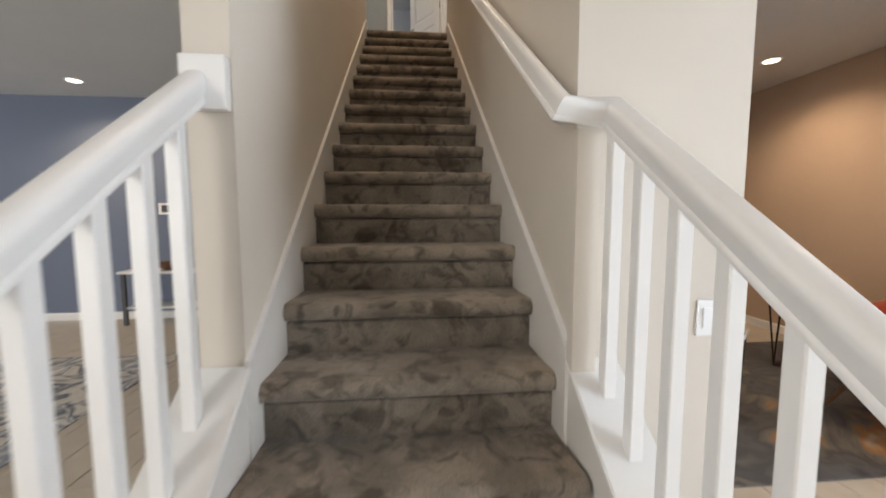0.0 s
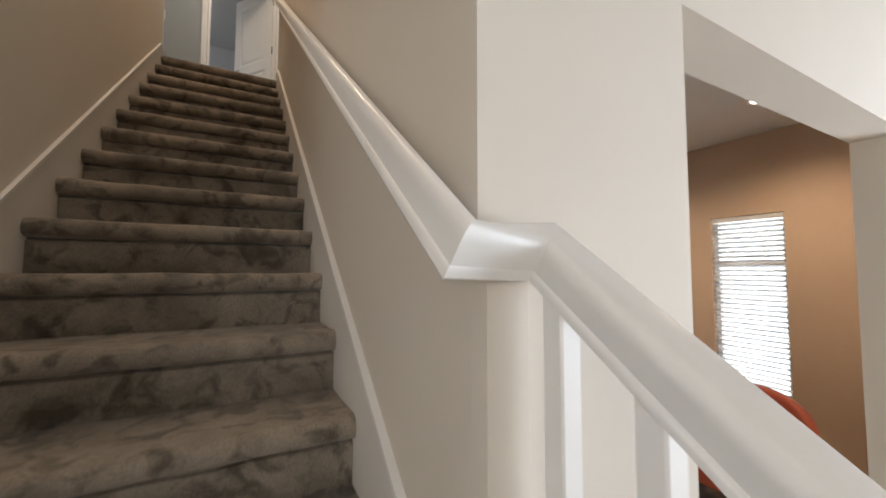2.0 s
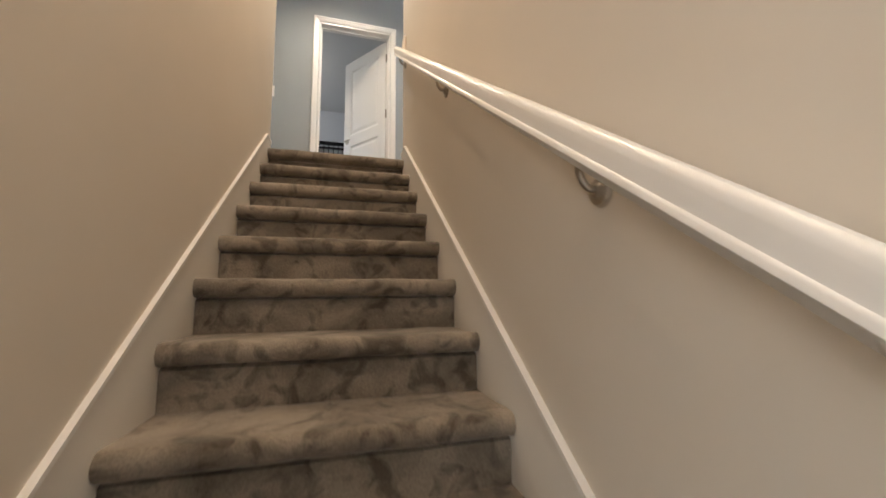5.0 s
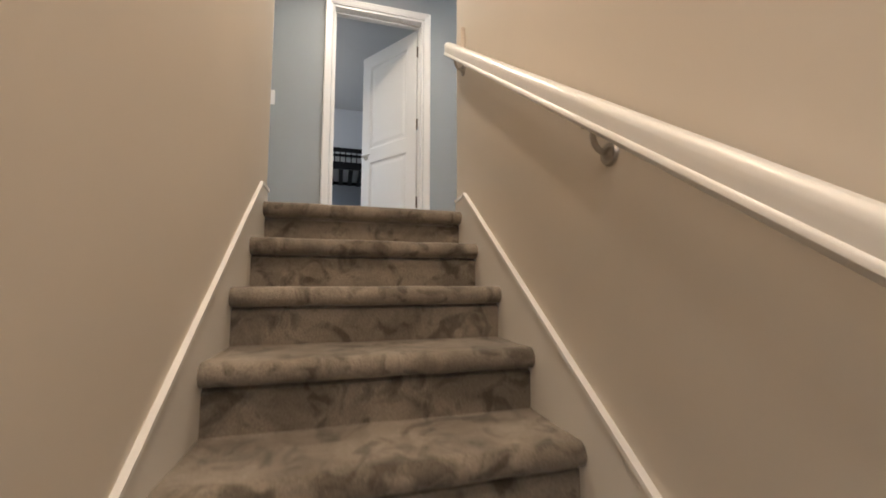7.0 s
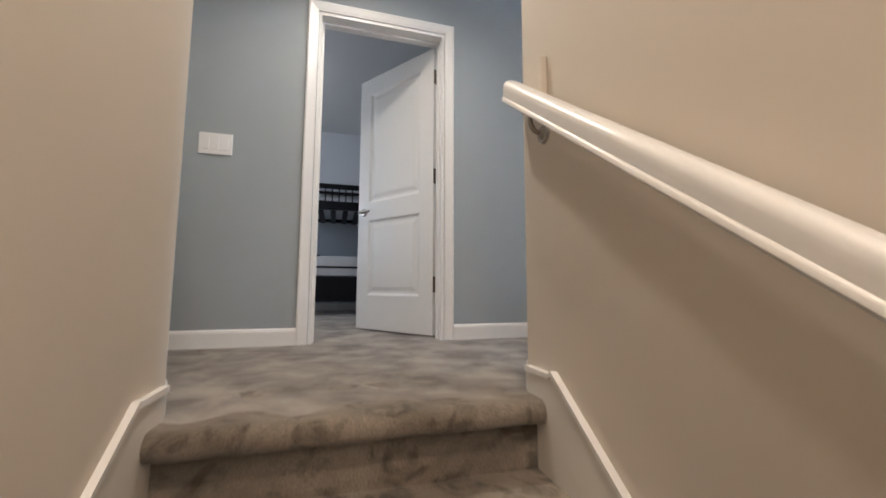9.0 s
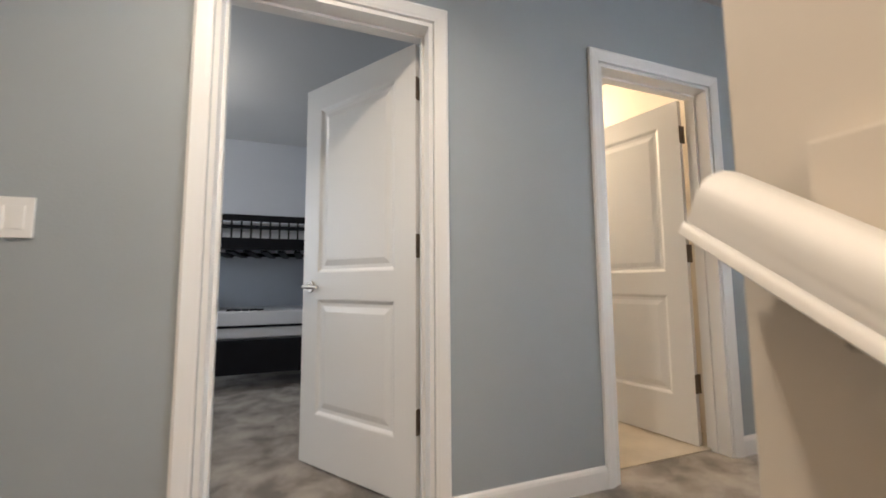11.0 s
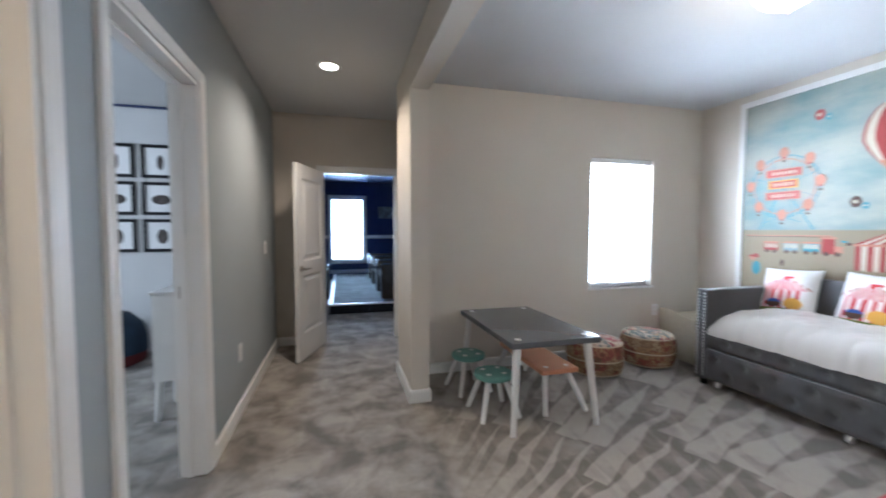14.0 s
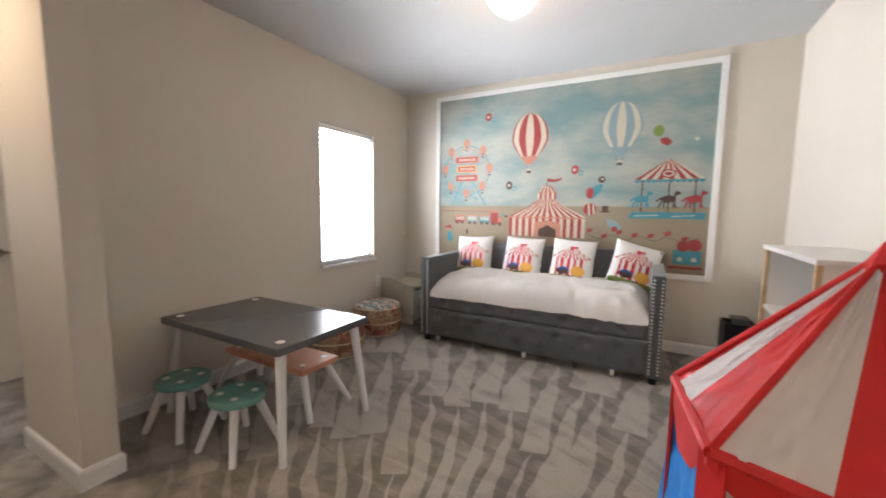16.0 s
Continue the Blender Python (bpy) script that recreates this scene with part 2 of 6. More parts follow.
def prism(bm, outline, axis, a, b):
    """A flat outline drawn out along an axis from a to b. The outline's pairs are the two other axes in order."""
    def at(p, s):
        return {"x": (s, p[0], p[1]), "y": (p[0], s, p[1]), "z": (p[0], p[1], s)}[axis]
    lo = [bm.verts.new(at(p, a)) for p in outline]
    hi = [bm.verts.new(at(p, b)) for p in outline]
    n = len(outline)
    bm.faces.new(lo)
    bm.faces.new(list(reversed(hi)))
    for i in range(n):
        bm.faces.new((lo[i], hi[i], hi[(i + 1) % n], lo[(i + 1) % n]))
    bmesh.ops.recalc_face_normals(bm, faces=bm.faces)


def sweep(bm, profile, path, up=Vector((0, 0, 1)), scales=None):
    """A moulding: a (side, up) profile carried along a polyline, mitred at its corners."""
    pts = [Vector(p) for p in path]
    rings = []
    for i, p in enumerate(pts):
        d0 = (pts[i] - pts[i - 1]).normalized() if i else (pts[1] - pts[0]).normalized()
        d1 = (pts[i + 1] - pts[i]).normalized() if i < len(pts) - 1 else d0
        t = (d0 + d1).normalized()
        s0 = d1.cross(up).normalized()
        u0 = s0.cross(d1).normalized()
        ring = []
        k0 = scales[i] if scales else 1.0
        for a, b in profile:
            q = p + s0 * a * k0 + u0 * b * k0
            k = (p - q).dot(t) / d1.dot(t)
            ring.append(bm.verts.new(q + d1 * k))
        rings.append(ring)
    n = len(profile)
    for a, b in zip(rings, rings[1:]):
        for i in range(n):
            bm.faces.new((a[i], a[(i + 1) % n], b[(i + 1) % n], b[i]))
    bm.faces.new(rings[0])
    bm.faces.new(list(reversed(rings[-1])))
    bmesh.ops.recalc_face_normals(bm, faces=bm.faces)


def mesh_ob(name, bm, material, smooth=False):
    me = bpy.data.meshes.new(name)
    bm.to_mesh(me)
    bm.free()
    for m in material if isinstance(material, (list, tuple)) else [material]:
        me.materials.append(m)
    if smooth:
        for p in me.polygons:
            p.use_smooth = True
        me.set_sharp_from_angle(angle=radians(38))
    return new(name, me)


def part(name, bm, material, parent, label="", smooth=False):
    o = mesh_ob(name, bm, material, smooth)
    o.parent = parent
    if label:
        tagged(o, label)
    return o


def thing(name, x, y, z, label, category, group="", rz=0.0, kind=""):
    """An Empty at a thing's base; its parts are built round its own origin."""
    e = new(name)
    e.empty_display_size = 0.1
    e.matrix_world = pose(x, y, z, 0, 0, rz)
    return tagged(e, label, category, group, kind)


def structure(name, boxes, material, label, category="wall"):
    bm = bmesh.new()
    for b in boxes:
        box(bm, *b)
    return tagged(mesh_ob(name, bm, material), label, category, kind="structure")


# plan in metres ---------------------------------------------------------
H = 2.46            # upper ceiling
LF, LC = -3.492, -0.75   # lower floor and ceiling
RISE, RUN = 0.194, 0.256
XL, XR = -0.494, 0.482    # stair walls
YN = 1.24           # hall's north wall
DH = 1.945          # door openings
D1, D2, D3 = (-0.24, 0.53), (1.375, 2.12), (2.405, 3.16)
XS = 3.66           # end of the wall between hall and playroom
XE = 5.35           # hall's end wall
D4 = (-0.80, 0.755)  # double doorway, one leaf shut
XW, YM, XP = 4.17, -3.04, 0.757   # playroom: window wall, mural wall, stair side
WIN = (-2.44, -1.725, 0.68, 1.925)

# setting: upper storey ------------------------------------------------------
structure("floor_upper", [(-2.5, 11.2, 0.03, 4.8, -0.30, 0), (XR + 0.12, 11.2, -3.3, 0.03, -0.30, 0)], M_CARPET, "taupe cut-pile carpet with brushed vacuum strokes", "carpet floor")
structure("ceiling_upper", [(-2.5, 11.2, -3.3, 4.8, H, H + 0.12), (-0.62, 0.6, -3.9, -3.3, H, H + 0.12)], M_CEIL, "white knockdown-textured ceiling over the upper storey", "ceiling")
w = []
xs = [-2.5, *D1, *D2, *D3, XE]
for a, b in zip(xs[0::2], xs[1::2]):
    w.append((a, b, YN, YN + 0.12, 0, H))
for a, b in (D1, D2, D3):
    w.append((a, b, YN, YN + 0.12, DH, H))
structure("wall_hall_north", w, M_GREY, "blue-grey painted hall wall with three doorways")
structure("wall_hall_west", [(-1.75, -1.63, 0.10, YN, 0, H)], M_WALL, "greige painted wall closing the landing")
structure("wall_landing_south", [(-1.75, XL - 0.12, -0.02, 0.10, 0, H)], M_WALL, "greige painted wall beside the stair head")
structure("wall_stair_west", [(XL - 0.125, XL, -3.65, 0.10, LF, H)], M_WALL, "greige painted wall along the carpeted stairs")
structure("wall_stair_east", [(XR, XP, -3.66, 0.10, LF, H)], M_WALL, "greige painted wall along the carpeted stairs with a handrail")
structure("wall_hall_end", [(XE, XE + 0.12, -3.3, D4[0], 0, H), (XE, XE + 0.12, D4[1], YN, 0, H), (XE, XE + 0.12, *D4, 1.865, H)], M_WALL, "greige painted end wall with a doorway to the dark blue room")
structure("wall_playroom_stub", [(XS, XW + 0.12, -0.03, 0.10, 0, H)], M_WALL, "short greige wall ending in the corner between hall and playroom")
structure("beam_playroom", [(XP, XS, -0.03, 0.10, 2.21, H)], M_WALL, "greige painted ceiling beam between hall and playroom", "beam")
structure("wall_hall_south", [(XW + 0.12, XE, -1.12, -1.0, 0, H)], M_WALL, "greige painted wall of the nook behind the playroom")
y0, y1, z0, z1 = WIN
structure("wall_playroom_window", [(XW, XW + 0.12, YM - 0.12, y0, 0, H), (XW, XW + 0.12, y1, -0.03, 0, H), (XW, XW + 0.12, y0, y1, 0, z0), (XW, XW + 0.12, y0, y1, z1, H)], M_WALL, "greige painted playroom wall with one window")
structure("wall_playroom_mural", [(XR, XW, YM - 0.12, YM, 0, H)], M_WALL, "greige painted playroom wall behind the framed mural")
# rooms behind the doors
# unseen openings in bunk and sports room walls, cut for the added fill lamps
structure("wall_bunk_room", [(-2.5, 1.20, 4.37, 4.49, 0, H), (1.08, 1.20, YN + 0.12, 4.37, 0, H), (-2.5, -2.38, YN + 0.12, 2.2, 0, H), (-2.5, -2.38, 3.5, 4.37, 0, H), (-2.5, -2.38, 2.2, 3.5, 0, 0.8), (-2.5, -2.38, 2.2, 3.5, 2.1, H)], mat("pale_grey_wall_paint", (0.50, 0.52, 0.56), 0.75, vary=0.04, vscale=1.5, bump=0.1, bscale=120), "pale grey painted bunk room walls")
structure("wall_bathroom", [(1.20, 2.40, 3.6, 3.72, 0, H), (2.28, 2.40, YN + 0.12, 3.6, 0, H)], M_WALL, "warm cream painted bathroom walls")
structure("wall_sports_room", [(5.50, 5.62, YN + 0.12, 4.6, 0, H), (2.40, 3.0, 4.6, 4.72, 0, H), (4.2, 5.5, 4.6, 4.72, 0, H), (3.0, 4.2, 4.6, 4.72, 0, 0.8), (3.0, 4.2, 4.6, 4.72, 2.1, H)], M_CEIL, "white painted bedroom walls behind framed sports pictures")
structure("floor_bathroom", [(1.20, 2.28, YN + 0.10, 3.6, 0.0, 0.006)], mat("cream_tile", (0.55, 0.48, 0.38), 0.3, vary=0.15, vscale=5), "cream bathroom floor tiles", "tile floor")
structure("wall_theatre", [(10.9, 11.02, -2.0, 0.0, 0, H), (10.9, 11.02, 0.79, 3.0, 0, H), (10.9, 11.02, 0.0, 0.79, 0, 0.47), (10.9, 11.02, 0.0, 0.79, 2.04, H), (XE + 0.27, 10.9, 3.0, 3.12, 0, H), (XE + 0.27, XE + 0.39, YN, 3.0, 0, H), (XE + 0.12, XE + 0.39, YN, YN + 0.12, 0, H), (XE + 0.12, 10.9, -2.12, -2.0, 0, H)], M_NAVY, "navy blue painted walls of the home theatre")

structure("ceiling_theatre", [(XE + 0.12, 10.9, -2.0, 3.0, H - 0.02, H - 0.004)], M_NAVY, "dark blue painted theatre ceiling", "ceiling")

# setting: lower storey ------------------------------------------------------
structure("floor_lower", [(-8, 4.2, -8, 0.6, LF - 0.2, LF)], mat("pale_plank_tile", (0.50, 0.43, 0.34), 0.35, vary=0.15, vscale=4), "pale beige plank-look tile floor", "tile floor")
structure("ceiling_lower", [(-8, XL - 0.125, -3.65, 0.6, LC, LC + 0.1), (XP, 4.2, -3.49, 0.6, LC, LC + 0.1), (-8, 4.2, -8, -3.66, H - 1.5, H - 1.4)], M_CEIL, "white ceilings of the lower storey", "ceiling")
structure("wall_family_north", [(-8, XL - 0.125, 0.32, 0.44, LF, LC)], M_BLUEW, "slate blue painted accent wall of the family room")
structure("wall_family_west", [(-8.12, -8, -8, -4.2, LF, H - 1.5), (-8.12, -8, -1.8, 0.6, LF, H - 1.5), (-8.12, -8, -4.2, -1.8, LF, LF + 0.5), (-8.12, -8, -4.2, -1.8, LF + 2.3, H - 1.5)], M_WALL, "greige painted outer wall with a wide window")
structure("wall_entry", [(-8, -4.2, -8.12, -8, LF, H - 1.5), (-1.8, 4.2, -8.12, -8, LF, H - 1.5), (-4.2, -1.8, -8.12, -8, LF + 2.75, H - 1.5)], M_WALL, "greige painted entry wall with a tall glazed opening")
HB, OPN = -1.325, (1.035, 2.69)
structure("wall_living_front", [(XP, OPN[0], -3.66, -3.49, LF, H - 1.5), (OPN[1], 4.2, -3.66, -3.49, LF, H - 1.5), (*OPN, -3.66, -3.49, HB, H - 1.5)], M_WALL, "greige painted wall with a squared opening to the living room")
structure("wall_over_family_room", [(-8, XL - 0.125, -3.77, -3.65, LC, H - 1.5)], M_WALL, "greige painted upper wall over the family room")
LW = (-2.745, -2.195, -2.985, -1.44)
structure("wall_living_window", [(4.07, 4.19, -3.49, LW[0], LF, LC), (4.07, 4.19, LW[1], 0.6, LF, LC), (4.07, 4.19, LW[0], LW[1], LF, LW[2]), (4.07, 4.19, LW[0], LW[1], LW[3], LC)], M_BROWNW, "tan painted living room wall with a narrow window")
structure("wall_living_north", [(XP, 4.07, 0.1, 0.22, LF, LC)], M_BROWNW, "tan painted living room wall")
structure("wall_foyer_east", [(4.07, 4.19, -8, -6.5, LF, H - 1.5), (4.07, 4.19, -4.5, -3.66, LF, H - 1.5), (4.07, 4.19, -6.5, -4.5, LF + 2.4, H - 1.5)], M_WALL, "greige painted outer foyer wall")
# daylight beyond the windows; the bunk and sports room sheets are added glow
for nm, bx in (("backdrop_playroom_window", (4.45, 4.46, -2.9, -1.2, 0.2, 2.3)), ("backdrop_living_window", (4.45, 4.46, -3.3, -1.7, LF, -1.0)), ("backdrop_theatre_window", (11.3, 11.31, -0.5, 1.4, 0.3, 2.4)), ("added_glow_bunk_room", (-2.9, -2.89, 2.0, 3.7, 0.6, 2.3)), ("added_glow_sports_room", (2.8, 4.4, 5.0, 5.01, 0.6, 2.3)), ("backdrop_family_window", (-8.5, -8.49, -4.6, -1.4, LF, -0.9)), ("backdrop_foyer", (4.6, 4.61, -6.9, -4.1, LF, -0.8)), ("backdrop_entry", (-4.6, -1.4, -8.5, -8.49, LF, -0.5))):
    structure(nm, [bx], M_PANE, "glowing white sheet behind a wall opening, as overexposed daylight", "backdrop")

# stairs, rails, skirting -------------------------------------------------
stairs = thing("staircase", 0, 0, 0, "straight flight of stairs covered in taupe carpet between painted walls", "stairs", kind="structure")
for k in range(18):
    y, z = -k * RUN, -k * RISE
    bm = bmesh.new()
    r, lip = 0.031, 0.030 if k == 0 else 0.010
    prof = [(y + 0.30, z - RISE - 0.02), (y + 0.026, z - RISE - 0.02), (y + 0.026, z - 0.078), (y + 0.044, z - 0.068)]
    for i in range(11):
        a = -math.pi / 2 - math.pi * i / 10
        prof.append((y - lip + r + r * math.cos(a) * (1.0 + 0.06 * math.sin(k)), z - r + r * math.sin(a) * 1.08))
    prof += [(y + 0.13, z - 0.002), (y + 0.30, z)]
    n = 20
    rows = []
    for i in range(n + 1):
        x = XL + 0.009 + (XR - XL - 0.023) * i / n
        rows.append([bm.verts.new((x, p[0] + 0.0035 * noise.noise((x * 9, p[0] * 7, k)), p[1] + 0.003 * noise.noise((x * 8, p[1] * 9, k + 5)))) for p in prof])
    m = len(prof)
    for a, b in zip(rows, rows[1:]):
        for j in range(m):
            bm.faces.new((a[j], a[(j + 1) % m], b[(j + 1) % m], b[j]))
    bm.faces.new(rows[0])
    bm.faces.new(list(reversed(rows[-1])))
    bmesh.ops.recalc_face_normals(bm, faces=bm.faces)
    part("step", bm, M_STAIR, stairs, smooth=True)

SL = RISE / RUN
for nm, xa, xb, top, zk in (("skirting_west", XL, XL + 0.009, 0.148, 0.066), ("skirting_east", XR - 0.014, XR, 0.178, 0.074)):
    s = thing(nm, 0, 0, 0, "off-white stair skirting board with a raised top bead", "skirting board", kind="structure")
    bm = bmesh.new()
    ya, yb, ze, yend = -3.66, -0.06, 0.062, 0.082
    zl = ya * SL + top
    prism(bm, [(ya, zl), (ya, ya * SL - 0.25), (0.0, -0.25), (yend, -0.05), (yend, ze), (yb + 0.012, ze + 0.003), (yb, zk)], "x", xa, xb)
    part("board", bm, M_SKIRT, s)
    bm = bmesh.new()
    e = 0.006
    xo = (xa, xb + e) if xa < 0 else (xa - e, xb)
    prism(bm, [(ya, zl + 0.002), (ya, zl + 0.018), (yb, zk + 0.016), (yb, zk + 0.002)], "x", *xo)
    prism(bm, [(yb, zk + 0.002), (yb, zk + 0.016), (yb + 0.018, ze + 0.018), (yend + 0.004, ze + 0.017), (yend + 0.004, ze + 0.001), (yb + 0.014, ze + 0.004)], "x", *xo)
    part("bead", bm, M_TRIM, s)

# curbs with balusters beside the lowest steps
RAILH = [(0.0, -0.005), (0.012, -0.0055), (0.021, -0.0085), (0.027, -0.014), (0.0295, -0.021), (0.0285, -0.029), (0.0255, -0.037), (0.0230, -0.046), (0.0215, -0.050), (0.0235, -0.0515), (0.0248, -0.056), (0.0235, -0.0615), (0.020, -0.063)]
RAILH = [(a, -0.005 + (b + 0.005) * 1.16) for a, b in RAILH]
RAILP = [(-a, b) for a, b in reversed(RAILH)] + RAILH[1:]


def curb_z(y):
    return -2.652 + 0.76 * (y + 3.66)


for side, xi, xo, xc, ye, yb in (("east", XR - 0.016, 0.632, 0.555, -3.6605, -3.752), ("west", XL + 0.016, -0.655, -0.578, -3.6505, -3.779)):
    lo, hi = min(xi, xo), max(xi, xo)
    c = thing(f"stair_curb_{side}", 0, 0, 0, "white painted sloping curb beside the lowest carpeted steps", "curb", kind="structure")
    bm = bmesh.new()
    prism(bm, [(-4.70, LF), (ye, LF), (ye, curb_z(ye)), (-4.70, curb_z(-4.70))], "x", lo + 0.012, hi - 0.012)
    part("curb_wall", bm, M_SKIRT, c)
    bm = bmesh.new()
    prism(bm, [(-4.72, curb_z(-4.72)), (-4.72, curb_z(-4.72) + 0.022), (ye, curb_z(ye) + 0.022), (ye, curb_z(ye))], "x", lo, hi)
    bmesh.ops.bevel(bm, geom=list(bm.edges), offset=0.004, segments=2, affect="EDGES")
    part("cap", bm, M_TRIM, c)
    zr = -1.912 if side == "east" else -1.905
    for yy in (yb - 0.1337 * i for i in range(6)):
        bm = bmesh.new()
        prism(bm, [(yy - 0.018, curb_z(yy - 0.018) + 0.020), (yy + 0.018, curb_z(yy + 0.018) + 0.020), (yy + 0.018, zr + 0.722 * (yy + 0.018 + 3.74)), (yy - 0.018, zr + 0.722 * (yy - 0.018 + 3.74))], "x", xc - 0.018, xc + 0.018)
        bmesh.ops.bevel(bm, geom=[e for e in bm.edges if abs(e.verts[0].co.z - e.verts[1].co.z) > 0.3], offset=0.003, segments=1, affect="EDGES")
        part("baluster", bm, M_TRIM, c)
    bm = bmesh.new()
    box(bm, xc - 0.05, xc + 0.05, -4.80, -4.70, LF, -2.42, 0.006)
    part("newel", bm, M_TRIM, c)

hr = thing("handrail", 0, 0, 0, "white moulded wooden handrail running up the stair wall on metal brackets", "handrail")
bm = bmesh.new()
sweep(bm, RAILP, [(0.432, 0.068, 0.988), (0.430, -3.742, -1.860), (0.557, -3.742, -1.860), (0.557, -4.72, -1.860 - 0.718 * 0.978)], scales=(1.0, 1.06, 1.14, 1.14))
part("rail", bm, M_TRIM, hr, smooth=True)
for yb in (-0.03, -1.14, -2.18):
    zt = 0.938 + 0.748 * yb
    cv = bpy.data.curves.new("bracket_curve", "CURVE")
    cv.dimensions, cv.bevel_depth, cv.bevel_resolution = "3D", 0.0075, 3
    sp = cv.splines.new("BEZIER")
    sp.bezier_points.add(2)
    for q, co in zip(sp.bezier_points, ((XR - 0.004, yb, zt - 0.145), (0.446, yb, zt - 0.137), (0.432, yb + 0.004, zt - 0.072))):
        q.co, q.handle_left_type, q.handle_right_type = co, "AUTO", "AUTO"
    tmp = new("bracket_tmp", cv)
    me = bpy.data.meshes.new_from_object(tmp.evaluated_get(bpy.context.evaluated_depsgraph_get()))
    bpy.data.objects.remove(tmp)
    bm = bmesh.new()
    bm.from_mesh(me)
    tube(bm, (XR - 0.001, yb, zt - 0.147), (XR - 0.010, yb, zt - 0.147), 0.030, 0.026, 20)
    tube(bm, (XR - 0.010, yb, zt - 0.147), (XR - 0.018, yb, zt - 0.147), 0.018, 0.010, 16)
    box(bm, 0.422, 0.442, yb - 0.03, yb + 0.03, zt - 0.079, zt - 0.069)
    part("bracket", bm, M_STEEL, hr, "brushed nickel rail bracket", smooth=True)
bm = bmesh.new()
box(bm, 0.425, 0.441, -3.70, -3.675, -1.925, -1.885, 0.003)
part("clip", bm, M_BRONZE, hr, "small dark metal clip under the rail")
bm = bmesh.new()
box(bm, XR - 0.024, XR - 0.001, -0.052, 0.03, 0.86, 1.0, 0.004)
part("end_block", bm, M_WALL, hr, "painted wall block behind the rail end")

hl = thing("handrail", 0, 0, 0, "white moulded wooden handrail over square balusters ending at a rosette block", "handrail")
bm = bmesh.new()
sweep(bm, RAILP, [(-0.578, -3.682, -1.798), (-0.578, -4.72, -1.798 - 0.735 * 1.038)], scales=(1.08, 1.08))
part("rail", bm, M_TRIM, hl, smooth=True)
bm = bmesh.new()
box(bm, -0.616, -0.498, -3.682, -3.6505, -1.905, -1.762, 0.006)
part("rosette_block", bm, M_TRIM, hl)

nw = thing("half_newel", 0.555, -3.69, 0, "pale painted half newel against the wall under the rail", "newel post", kind="structure")
bm = bmesh.new()
box(bm, -0.086, -0.012, -0.012, 0.029, curb_z(-3.70) + 0.02, -1.942, 0.002)
part("post", bm, M_WALL, nw)

# doors and windows ---------------------------------------------------------
CASE = [(-0.062, 0.0), (-0.062, 0.016), (-0.052, 0.020), (-0.036, 0.017), (-0.020, 0.014), (-0.012, 0.011), (-0.006, 0.010), (-0.004, 0.0)]


def casing(parent, p0, p1, up, h):
    """A moulded architrave round three sides of a doorway whose feet are p0 and p1."""
    bm = bmesh.new()
    sweep(bm, CASE, [p0, (p0[0], p0[1], h), (p1[0], p1[1], h), p1], Vector(up))
    part("casing", bm, M_TRIM, parent)


def lever(parent, x, z, y, s):
    """A lever handle on the face at y; s is the way it stands out."""
    bm = bmesh.new()
    tube(bm, (x, y, z), (x, y + s * 0.010, z), 0.030, 0.028, 20)
    tube(bm, (x, y + s * 0.010, z), (x, y + s * 0.045, z), 0.011, 0.011, 12)
    tube(bm, (x + 0.008, y + s * 0.042, z), (x - 0.105, y + s * 0.046, z - 0.004), 0.010, 0.007, 12)
    part("handle", bm, M_STEEL, parent, "brushed nickel lever handle", smooth=False)


def leaf(parent, hx, hy, ang, w, h, flip=1):
    """A two-panel moulded door leaf, hinged at hx, hy and turned by ang degrees from +x. flip: the side that the knuckles are on."""
    t = 0.035
    bm = bmesh.new()
    sx, rt, rm0, rm1, rb = 0.115, 0.125, 0.80, 0.93, 0.24
    for b in ((0, sx, 0, h), (w - sx, w, 0, h), (sx, w - sx, h - rt, h), (sx, w - sx, rm0, rm1), (sx, w - sx, 0, rb)):
        box(bm, b[0], b[1], -t / 2, t / 2, b[2], b[3])
    lf = part("leaf", bm, M_DOOR, parent)
    lf.matrix_local = pose(hx, hy, 0.012, 0, 0, ang)
    for za, zb in ((rb, rm0), (rm1, h - rt)):
        bm = bmesh.new()
        for s in (-1, 1):
            x0, x1 = sx, w - sx
            rings = []
            for o, d in ((0.0, t / 2), (0.006, t / 2 - 0.002), (0.018, t / 2 - 0.010), (0.034, t / 2 - 0.011), (0.062, t / 2 - 0.004), (0.066, t / 2 - 0.004)):
                rings.append([bm.verts.new((xx, s * d, zz)) for xx, zz in ((x0 + o, za + o), (x1 - o, za + o), (x1 - o, zb - o), (x0 + o, zb - o))])
            for a, b in zip(rings, rings[1:]):
                for i in range(4):
                    bm.faces.new((a[i], a[(i + 1) % 4], b[(i + 1) % 4], b[i]))
            bm.faces.new(rings[-1])
        bmesh.ops.recalc_face_normals(bm, faces=bm.faces)
        part("panel", bm, M_DOOR, lf)
    lever(lf, w - 0.065, 0.862, t / 2, 1)
    lever(lf, w - 0.065, 0.862, -t / 2, -1)
    for hz in (0.32, 1.03, 1.715):
        bm = bmesh.new()
        yk = flip * (t / 2 + 0.006)
        tube(bm, (-0.004, yk, hz - 0.05), (-0.004, yk, hz + 0.05), 0.0075, None, 10)
        box(bm, -0.0035, 0.0, -t / 2 + 0.001, t / 2 - 0.001, hz - 0.05, hz + 0.05)
        box(bm, -0.004, 0.034, min(yk, flip * t / 2), max(yk, flip * t / 2) - 0.003 * flip if flip > 0 else max(yk, flip * t / 2), hz - 0.05, hz + 0.05)
        part("hinge", bm, M_BRONZE, lf, "dark metal butt hinge")
    return lf


